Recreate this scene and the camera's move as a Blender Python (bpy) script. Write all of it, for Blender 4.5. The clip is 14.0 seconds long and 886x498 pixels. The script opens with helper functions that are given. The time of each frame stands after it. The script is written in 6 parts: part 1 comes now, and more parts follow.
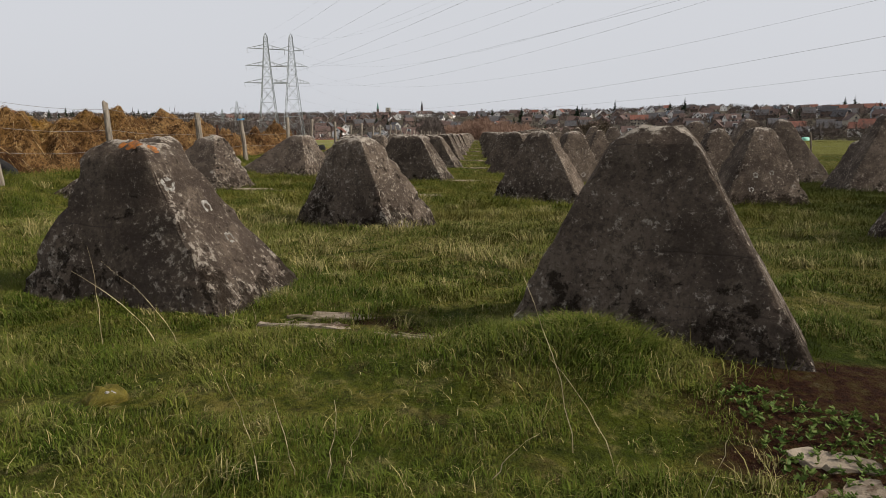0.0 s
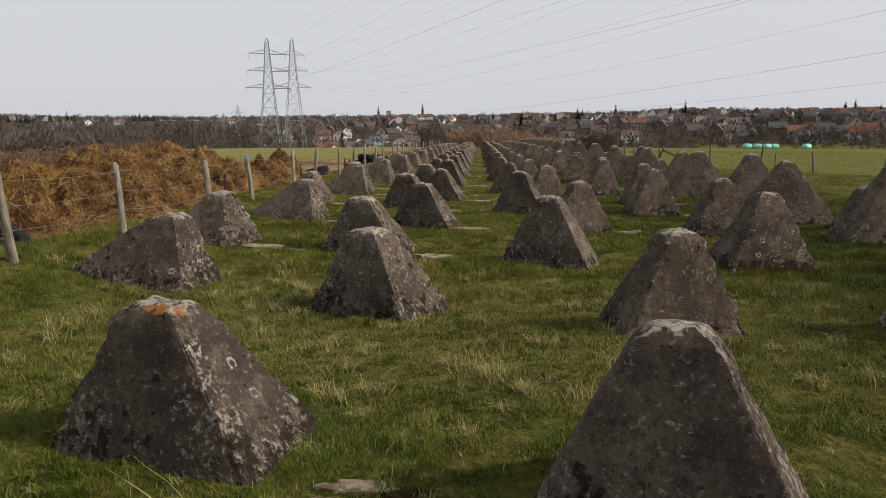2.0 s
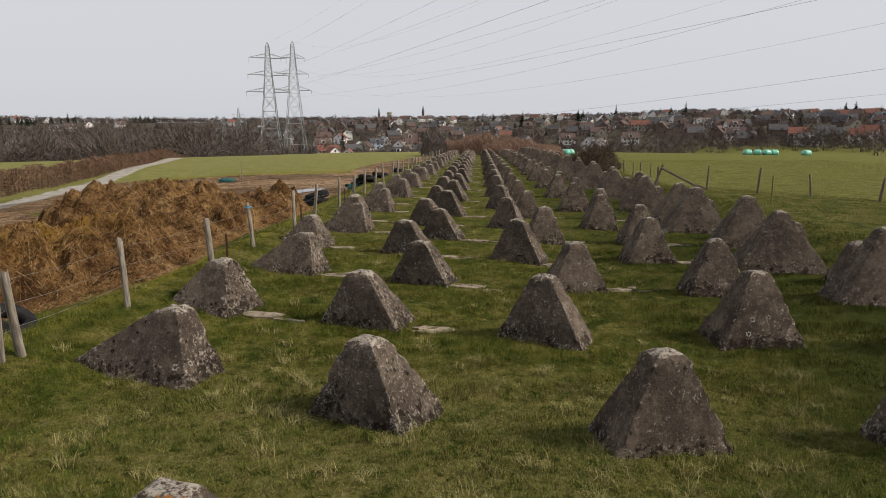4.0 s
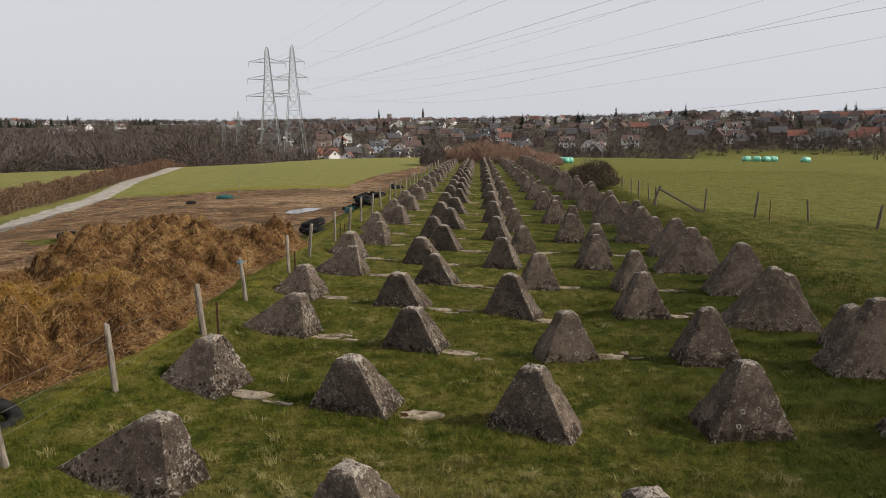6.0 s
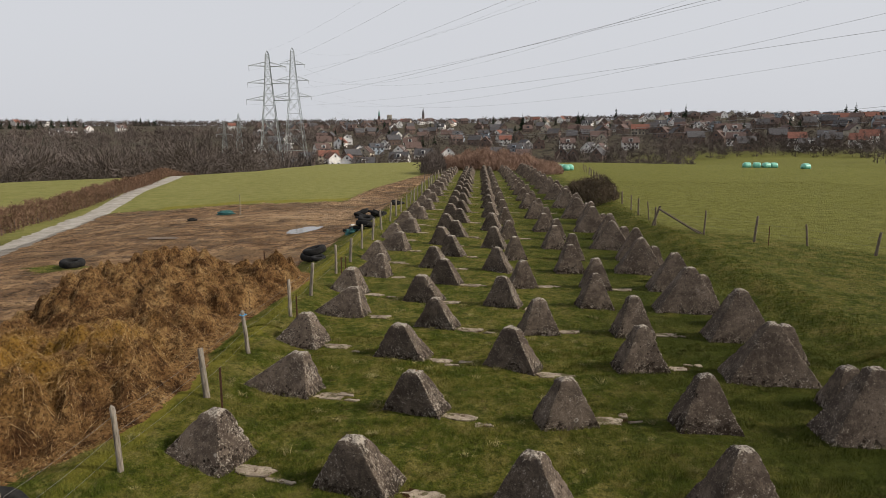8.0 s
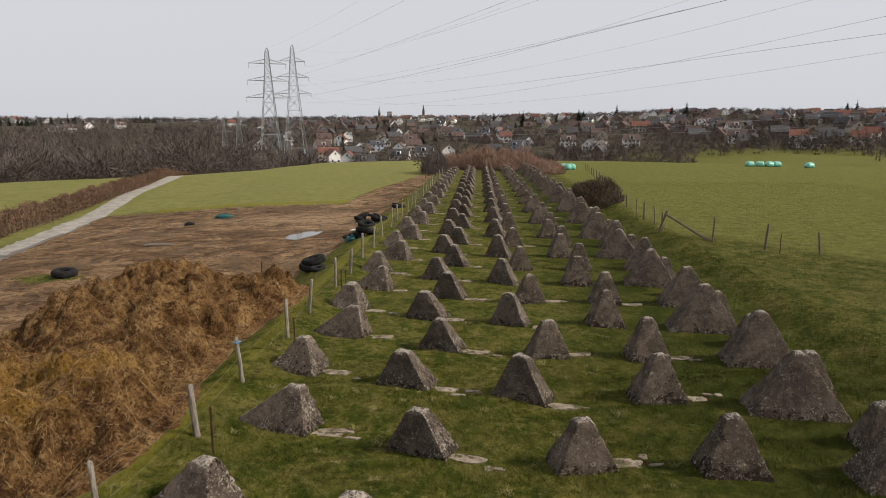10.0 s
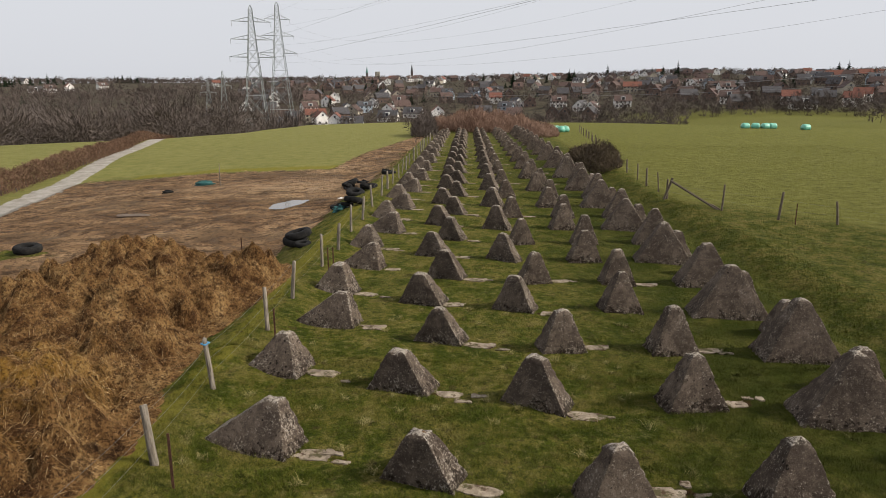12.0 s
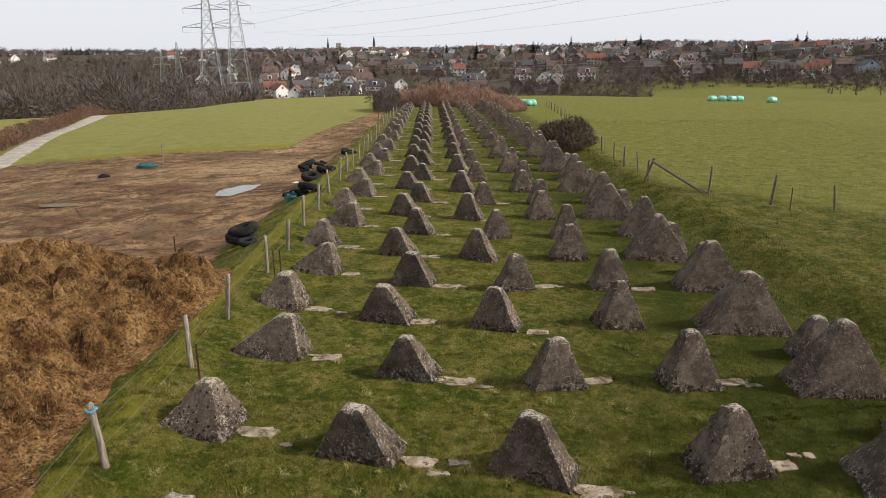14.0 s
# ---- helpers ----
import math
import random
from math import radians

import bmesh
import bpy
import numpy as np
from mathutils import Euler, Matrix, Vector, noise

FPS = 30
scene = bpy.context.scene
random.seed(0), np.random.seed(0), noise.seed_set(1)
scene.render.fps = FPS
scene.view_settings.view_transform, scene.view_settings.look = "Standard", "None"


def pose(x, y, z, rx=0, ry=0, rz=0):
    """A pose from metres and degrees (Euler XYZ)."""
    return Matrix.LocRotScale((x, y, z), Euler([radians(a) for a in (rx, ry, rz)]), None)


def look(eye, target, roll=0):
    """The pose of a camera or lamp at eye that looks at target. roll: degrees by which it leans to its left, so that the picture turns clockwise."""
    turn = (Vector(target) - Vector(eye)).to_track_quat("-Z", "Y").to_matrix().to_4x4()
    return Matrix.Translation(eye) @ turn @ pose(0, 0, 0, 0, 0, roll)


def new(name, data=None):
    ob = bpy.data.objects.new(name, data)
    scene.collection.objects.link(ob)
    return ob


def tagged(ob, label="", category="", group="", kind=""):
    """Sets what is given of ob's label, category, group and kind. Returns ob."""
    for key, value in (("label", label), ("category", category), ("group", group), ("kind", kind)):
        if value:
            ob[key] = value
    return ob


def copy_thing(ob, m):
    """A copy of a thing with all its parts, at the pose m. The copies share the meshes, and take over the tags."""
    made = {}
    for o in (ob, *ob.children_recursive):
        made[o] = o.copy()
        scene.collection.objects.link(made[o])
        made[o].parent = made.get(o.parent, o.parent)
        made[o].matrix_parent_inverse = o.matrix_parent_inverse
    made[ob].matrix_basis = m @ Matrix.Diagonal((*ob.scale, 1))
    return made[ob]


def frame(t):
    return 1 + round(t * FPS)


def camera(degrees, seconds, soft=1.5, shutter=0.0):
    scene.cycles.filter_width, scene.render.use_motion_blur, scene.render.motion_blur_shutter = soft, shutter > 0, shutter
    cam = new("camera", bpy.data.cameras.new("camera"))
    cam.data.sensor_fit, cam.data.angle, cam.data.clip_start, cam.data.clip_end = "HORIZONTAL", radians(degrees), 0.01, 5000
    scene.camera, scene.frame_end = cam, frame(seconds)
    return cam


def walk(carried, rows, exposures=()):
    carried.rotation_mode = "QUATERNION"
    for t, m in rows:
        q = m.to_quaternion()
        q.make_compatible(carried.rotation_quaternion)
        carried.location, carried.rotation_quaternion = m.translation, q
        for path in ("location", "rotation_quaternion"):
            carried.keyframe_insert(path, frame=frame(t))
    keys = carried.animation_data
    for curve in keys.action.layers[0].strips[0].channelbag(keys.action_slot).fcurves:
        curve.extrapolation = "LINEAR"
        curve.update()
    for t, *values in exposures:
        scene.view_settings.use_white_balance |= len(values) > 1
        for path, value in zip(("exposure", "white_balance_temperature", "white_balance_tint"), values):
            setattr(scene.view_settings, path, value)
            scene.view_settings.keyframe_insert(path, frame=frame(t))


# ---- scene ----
cam = camera(66.5, 14.0, soft=0.6)
METRES, EYE, TILT, LEAN, TURN = 12.0, 0.95, -9.7, 0.0, 2.9
ROWS = [
    (0.0, 0.0, 0.0, 0.0, -0.0, 0.0, -0.0),
    (0.5, -0.0024, 0.0003, 0.0168, 0.01, 0.04, 0.01),
    (1.0, -0.0042, -0.0023, 0.0355, 0.03, 0.11, 0.01),
    (1.5, -0.007, -0.002, 0.0554, 0.04, 0.17, 0.01),
    (2.0, -0.01, -0.0053, 0.075, 0.05, 0.2, 0.01),
    (2.5, -0.0117, -0.0144, 0.0971, 0.07, 0.23, 0.01),
    (3.0, -0.0138, -0.0185, 0.1204, 0.09, 0.23, 0.03),
    (5.5, 0.0109, -0.0217, 0.2542, 0.11, 0.32, 0.1),
    (6.0, 0.0096, -0.0191, 0.2823, 0.12, 0.33, 0.12),
    (6.5, 0.01, -0.0189, 0.3121, 0.11, 0.34, 0.11),
    (7.0, 0.0083, -0.0237, 0.3413, 0.12, 0.34, 0.13),
    (7.5, 0.0059, -0.0301, 0.367, 0.14, 0.33, 0.15),
    (8.0, 0.0089, -0.0321, 0.3934, 0.14, 0.34, 0.14),
    (8.5, 0.0092, -0.0277, 0.4214, 0.14, 0.36, 0.15),
    (11.0, -0.0143, 0.1312, 0.462, 0.15, -1.09, 0.13),
    (11.5, -0.0195, 0.1815, 0.4718, -0.12, -2.14, 0.19),
    (12.0, -0.0243, 0.2418, 0.4853, -0.76, -3.16, 0.32),
    (12.5, -0.0279, 0.307, 0.4967, -1.39, -4.22, 0.44),
    (13.0, -0.0281, 0.3781, 0.5099, -1.95, -5.25, 0.54),
    (13.5, -0.025, 0.4489, 0.5261, -2.72, -5.42, 0.68),
    (14.0, -0.0211, 0.5254, 0.5405, -3.74, -5.43, 0.86),
]
walk(cam, [(t, pose(0, 0, EYE, TILT, LEAN, TURN) @ pose(METRES * x, METRES * y, METRES * z, 90 + pitch, roll, yaw)) for t, x, y, z, yaw, pitch, roll in ROWS],
     [(0.0, 0.0), (8.5, 0.0), (11.0, 0.02), (12.5, 0.2), (14.0, 0.36)])

from mathutils.bvhtree import BVHTree

# ---- world, sun, exposure ----
SUN_AZ, SUN_EL = radians(97), radians(36)      # azimuth clockwise from +y
world = bpy.data.worlds.new("overcast_sky")
scene.world = world
world.use_nodes = True
wn, wl = world.node_tree.nodes, world.node_tree.links
wn.clear()
sky = wn.new("ShaderNodeTexSky")
sky.sky_type, sky.sun_disc = "NISHITA", False
sky.sun_elevation, sky.sun_rotation = SUN_EL, SUN_AZ
sky.dust_density, sky.air_density, sky.ozone_density = 4.0, 1.0, 1.0
pale = wn.new("ShaderNodeHueSaturation")
pale.inputs["Saturation"].default_value = 0.25
cloud = wn.new("ShaderNodeMix")
cloud.data_type = "RGBA"
cloud.inputs["Factor"].default_value = 0.85
cloud.inputs["B"].default_value = (7.0, 7.15, 7.6, 1)
bgn = wn.new("ShaderNodeBackground")
bgn.inputs["Strength"].default_value = 0.1
won = wn.new("ShaderNodeOutputWorld")
wl.new(sky.outputs[0], pale.inputs["Color"])
wl.new(pale.outputs[0], cloud.inputs["A"])
wl.new(cloud.outputs["Result"], bgn.inputs["Color"])
wl.new(bgn.outputs[0], won.inputs["Surface"])

sun_data = bpy.data.lights.new("sun", "SUN")
sun_data.energy, sun_data.angle, sun_data.color = 4.4, radians(8), (1.0, 0.91, 0.79)
sun = new("sun", sun_data)
_d = Vector((math.sin(SUN_AZ) * math.cos(SUN_EL), math.cos(SUN_AZ) * math.cos(SUN_EL), math.sin(SUN_EL)))
sun.matrix_world = look(_d * 100, (0, 0, 0))


# ---- node helpers ----
class Mat:
    """A procedural material, built node by node."""

    def __init__(self, name, rough=0.9, spec=0.25):
        self.m = bpy.data.materials.new(name)
        self.m.use_nodes = True
        self.n, self.l = self.m.node_tree.nodes, self.m.node_tree.links
        self.b = self.n["Principled BSDF"]
        self.b.inputs["Roughness"].default_value = rough
        self.b.inputs["Specular IOR Level"].default_value = spec
        self.co = self.n.new("ShaderNodeTexCoord").outputs["Object"]
        self.height = None

    def put(self, socket, v):
        if hasattr(v, "links") or hasattr(v, "is_linked"):
            self.l.new(v, socket)
        elif isinstance(v, (tuple, list)) and len(v) == 3 and socket.type == "RGBA":
            socket.default_value = (*v, 1)
        else:
            socket.default_value = v

    def world_pos(self):
        self.co = self.n.new("ShaderNodeNewGeometry").outputs["Position"]

    def spread(self, sx, sy, sz, co=None):
        k = self.n.new("ShaderNodeVectorMath")
        k.operation = "MULTIPLY"
        self.put(k.inputs[0], co or self.co)
        k.inputs[1].default_value = (sx, sy, sz)
        return k.outputs[0]

    def shift(self, amount):
        """Moves the pattern by the object's own random number."""
        o = self.n.new("ShaderNodeObjectInfo").outputs["Random"]
        k = self.n.new("ShaderNodeVectorMath")
        k.operation = "MULTIPLY_ADD"
        self.put(k.inputs[0], o)
        k.inputs[1].default_value = (amount, amount * 0.7, amount * 1.3)
        self.put(k.inputs[2], self.co)
        self.co = k.outputs[0]

    def noise(self, scale, detail=4.0, rough=0.55, co=None, warp=0.0):
        k = self.n.new("ShaderNodeTexNoise")
        self.put(k.inputs["Vector"], co or self.co)
        k.inputs["Scale"].default_value, k.inputs["Detail"].default_value = scale, detail
        k.inputs["Roughness"].default_value, k.inputs["Distortion"].default_value = rough, warp
        return k.outputs["Fac"]

    def cells(self, scale, co=None, feature="F1"):
        k = self.n.new("ShaderNodeTexVoronoi")
        k.feature = feature
        self.put(k.inputs["Vector"], co or self.co)
        k.inputs["Scale"].default_value = scale
        return k.outputs["Distance"]

    def math(self, op, a, b=0.0, clamp=False):
        k = self.n.new("ShaderNodeMath")
        k.operation, k.use_clamp = op, clamp
        self.put(k.inputs[0], a)
        self.put(k.inputs[1], b)
        return k.outputs[0]

    def step(self, v, lo, hi, a=0.0, b=1.0):
        k = self.n.new("ShaderNodeMapRange")
        k.interpolation_type = "SMOOTHSTEP"
        self.put(k.inputs["Value"], v)
        for i, q in zip(("From Min", "From Max", "To Min", "To Max"), (lo, hi, a, b)):
            k.inputs[i].default_value = q
        return k.outputs["Result"]

    def mix(self, f, a, b, mode="MIX"):
        k = self.n.new("ShaderNodeMix")
        k.data_type, k.blend_type = "RGBA", mode
        self.put(k.inputs["Factor"], f)
        self.put(k.inputs["A"], a)
        self.put(k.inputs["B"], b)
        return k.outputs["Result"]

    def ramp(self, f, *stops):
        k = self.n.new("ShaderNodeValToRGB")
        e = k.color_ramp.elements
        while len(e) < len(stops):
            e.new(0.5)
        for q, (p, c) in zip(e, stops):
            q.position, q.color = p, (*c, 1)
        self.put(k.inputs[0], f)
        return k.outputs["Color"]

    def up(self):
        s = self.n.new("ShaderNodeSeparateXYZ")
        self.put(s.inputs[0], self.n.new("ShaderNodeNewGeometry").outputs["Normal"])
        return s.outputs["Z"]

    def island(self):
        return self.n.new("ShaderNodeNewGeometry").outputs["Random Per Island"]

    def chance(self):
        return self.n.new("ShaderNodeObjectInfo").outputs["Random"]

    def attr(self, name):
        k = self.n.new("ShaderNodeAttribute")
        k.attribute_name = name
        s = self.n.new("ShaderNodeSeparateColor")
        self.l.new(k.outputs["Color"], s.inputs[0])
        return s.outputs[0], s.outputs[1], s.outputs[2]

    def bump(self, h, dist, strength=1.0):
        k = self.n.new("ShaderNodeBump")
        k.inputs["Distance"].default_value, k.inputs["Strength"].default_value = dist, strength
        self.put(k.inputs["Height"], h)
        if self.height:
            self.put(k.inputs["Normal"], self.height)
        self.height = k.outputs["Normal"]
        self.put(self.b.inputs["Normal"], self.height)

    def done(self, color, rough=None):
        self.put(self.b.inputs["Base Color"], color)
        if rough is not None:
            self.put(self.b.inputs["Roughness"], rough)
        return self.m


# ---- materials ----
def mat_concrete(name, darkness, holes):
    """Old shuttered concrete; darkness: strength of the broad dark patches and of the moss at the foot, holes: how
    pitted it is.
    """
    k = Mat(name, 0.95, 0.06)
    raw = k.co
    k.shift(37.0)
    big, mid, fine = k.noise(1.3, 5), k.noise(6, 6, 0.65), k.noise(55, 5, 0.72)
    c = k.ramp(big, (0.36, (0.062, 0.049, 0.040)), (0.5, (0.098, 0.079, 0.064)), (0.64, (0.148, 0.121, 0.098)))
    c = k.mix(k.step(mid, 0.48, 0.66, 0, 0.5), c, (0.185, 0.155, 0.126))
    c = k.mix(k.step(mid, 0.5, 0.34, 0, 0.55), c, (0.046, 0.036, 0.030))
    c = k.mix(k.step(k.noise(17, 5, 0.75), 0.52, 0.64, 0, 0.6), c, (0.036, 0.029, 0.024))
    c = k.mix(k.step(fine, 0.52, 0.64, 0, 0.6), c, (0.036, 0.029, 0.025))
    c = k.mix(k.step(fine, 0.44, 0.32, 0, 0.5), c, (0.250, 0.220, 0.190))
    # streaks that run down the faces
    run = k.noise(2.4, 5, 0.65, k.spread(4.5, 4.5, 0.45))
    c = k.mix(k.step(run, 0.50, 0.68, 0, 0.55), c, (0.062, 0.050, 0.043))
    # board marks of the shuttering
    zz = k.n.new("ShaderNodeSeparateXYZ")
    k.put(zz.inputs[0], raw)
    wob = k.math("ADD", zz.outputs["Z"], k.math("MULTIPLY", k.noise(2.5, 3), 0.07))
    board = k.math("FRACT", k.math("MULTIPLY", wob, 4.3))
    seam = k.math("SUBTRACT", 1.0, k.step(board, 0.0, 0.045), clamp=True)
    seam = k.math("MULTIPLY", seam, k.step(k.noise(1.7, 3), 0.47, 0.58))
    c = k.mix(k.math("MULTIPLY", seam, 0.65), c, (0.035, 0.030, 0.027))
    # dark film in broad patches, and a mask for the foot
    foot = k.step(k.math("ADD", zz.outputs["Z"], k.math("MULTIPLY", k.math("SUBTRACT", k.noise(1.8, 4), 0.5), 0.9)), 0.0, 0.34, 1, 0)
    film = k.math("MULTIPLY", k.step(k.noise(1.7, 6, 0.7), 0.42, 0.68), darkness)
    c = k.mix(film, c, (0.040, 0.032, 0.026))
    # round holes where the gravel has come out
    patch = k.noise(1.1, 3)
    cell = k.cells(8)
    warped = k.math("ADD", cell, k.math("MULTIPLY", k.math("SUBTRACT", k.noise(20, 4), 0.5), 0.55))
    pits = k.math("MULTIPLY", k.step(warped, 0.15, 0.22, 1, 0), k.step(k.math("ADD", patch, k.math("MULTIPLY", k.noise(5, 2), 0.35)), 0.84 - 0.22 * holes, 0.90 - 0.22 * holes))
    c = k.mix(k.math("MULTIPLY", pits, 0.93), c, (0.010, 0.008, 0.007))
    # moss cushions in the crumbled lower parts
    aspect = k.n.new("ShaderNodeSeparateXYZ")
    k.put(aspect.inputs[0], k.n.new("ShaderNodeNewGeometry").outputs["Normal"])
    side = k.math("MULTIPLY", k.step(aspect.outputs["X"], 0.3, 0.6), k.step(k.noise(1.4, 3), 0.40, 0.60, 0.1, 1))
    moss = k.math("ADD", k.noise(9, 7, 0.78), k.math("ADD", k.math("MULTIPLY", foot, 0.08 + 0.10 * darkness), k.math("MULTIPLY", side, 0.085)))
    moss = k.step(moss, 0.60, 0.67)
    # pale crust: fine specks, thick on the arrises and the crown
    ridge = k.step(k.n.new("ShaderNodeNewGeometry").outputs["Pointiness"], 0.515, 0.57)
    up = k.up()
    crown = k.step(up, 0.62, 0.92)
    where = k.math("ADD", k.math("MULTIPLY", ridge, 0.09), k.math("MULTIPLY", crown, 0.13))
    where = k.math("ADD", where, k.step(k.noise(2.0, 3), 0.45, 0.65, 0.01, 0.06))
    where = k.math("ADD", where, k.math("MULTIPLY", side, 0.07))
    where = k.math("ADD", where, k.math("MULTIPLY", foot, 0.045))
    speck = k.step(k.math("ADD", k.noise(24, 6, 0.8), where), 0.60, 0.67)
    c = k.mix(k.math("MULTIPLY", speck, 0.62), c, (0.42, 0.39, 0.345))
    cover = k.math("MULTIPLY", crown, k.step(k.noise(12, 6, 0.78), 0.44, 0.58))
    c = k.mix(k.math("MULTIPLY", cover, 0.7), c, (0.38, 0.355, 0.31))
    tarn = k.math("MULTIPLY", crown, k.step(k.noise(19, 5, 0.75), 0.55, 0.62))
    c = k.mix(k.math("MULTIPLY", tarn, 0.85), c, (0.022, 0.018, 0.013))
    c = k.mix(k.math("MULTIPLY", moss, 0.88), c, (0.019, 0.014, 0.010))
    ring = k.cells(2.6)
    ring = k.math("ADD", ring, k.math("MULTIPLY", k.math("SUBTRACT", k.noise(16, 4), 0.5), 0.16))
    rosette = k.math("MULTIPLY", k.step(ring, 0.06, 0.09), k.step(ring, 0.10, 0.14, 1, 0))
    rosette = k.math("MULTIPLY", rosette, k.step(k.noise(0.9, 2), 0.55, 0.6))
    c = k.mix(k.math("MULTIPLY", rosette, 0.65), c, (0.36, 0.345, 0.32))
    rust = k.math("MULTIPLY", k.step(up, 0.6, 0.9), k.step(k.noise(4.5, 4), 0.70, 0.75))
    c = k.mix(k.math("MULTIPLY", rust, 0.6), c, (0.20, 0.10, 0.035))
    c = k.mix(1.0, c, (0.97, 0.925, 0.885), "MULTIPLY")
    k.bump(seam, 0.008, -1.0)
    k.bump(pits, 0.04, -1.0)
    k.bump(moss, 0.012, 1.0)
    k.bump(mid, 0.035, 0.8)
    k.bump(fine, 0.014, 1.0)
    k.bump(k.noise(150, 3, 0.7), 0.005, 1.0)
    return k.done(c)


def mat_slab():
    k = Mat("mossy_slab_concrete", 0.92, 0.2)
    k.world_pos()
    c = k.ramp(k.noise(3.6, 7, 0.7), (0.36, (0.12, 0.092, 0.068)), (0.5, (0.235, 0.19, 0.14)), (0.66, (0.36, 0.30, 0.23)))
    c = k.mix(k.step(k.noise(3.4, 6, 0.7), 0.52, 0.60, 0, 0.9), c, (0.060, 0.052, 0.018))
    c = k.mix(k.step(k.noise(7, 5, 0.65), 0.56, 0.62, 0, 0.85), c, (0.06, 0.034, 0.018))
    k.bump(k.noise(14, 6, 0.7), 0.03, 0.7)
    return k.done(c)


def turf(k, own=0.0, tone=(0, 0, 0)):
    """The meadow's colours: rich and tired patches, yellowed drifts, at three scales, darker across the right-hand
    rows; own: share of a tone mixed in.
    """
    broad, drift, clump = k.noise(0.45, 4, 0.6), k.noise(1.5, 5, 0.68, k.spread(1, 0.8, 1)), k.noise(5.5, 5, 0.7)
    c = k.ramp(drift, (0.36, (0.044, 0.060, 0.006)), (0.46, (0.076, 0.086, 0.010)), (0.54, (0.130, 0.120, 0.022)), (0.64, (0.200, 0.160, 0.050)))
    c = k.mix(k.step(broad, 0.50, 0.60, 0, 0.45), c, (0.175, 0.145, 0.040))
    c = k.mix(k.step(clump, 0.52, 0.64, 0, 0.6), c, (0.240, 0.198, 0.080))
    c = k.mix(k.step(clump, 0.48, 0.36, 0, 0.75), c, (0.024, 0.036, 0.004))
    c = k.mix(k.step(k.noise(3.1, 4, 0.7), 0.57, 0.66, 0, 0.6), c, (0.085, 0.054, 0.026))
    near = k.n.new("ShaderNodeVectorMath")
    near.operation = "DISTANCE"
    k.put(near.inputs[0], k.spread(0.55, 1, 0))
    near.inputs[1].default_value = (-0.2, 6.6, 0)
    c = k.mix(k.math("MULTIPLY", k.step(near.outputs["Value"], 2.9, 0.8, 0, 0.7), k.step(clump, 0.36, 0.56)), c, (0.235, 0.190, 0.075))
    if own:
        c = k.mix(own, c, tone)
    s = k.n.new("ShaderNodeSeparateXYZ")
    k.put(s.inputs[0], k.co)
    # darker green from x = 1 to 6 on, easing off past 8.6
    right_band = k.math("MULTIPLY", k.step(s.outputs["X"], 1.0, 6.0, 0, 0.85), k.step(s.outputs["X"], 8.6, 12.5, 1, 0.25))
    c = k.mix(k.math("MULTIPLY", right_band, k.step(broad, 0.7, 0.4, 0.4, 1)), c, (0.036, 0.045, 0.005))
    return k.mix(1.0, c, (0.85, 0.875, 0.80), "MULTIPLY")


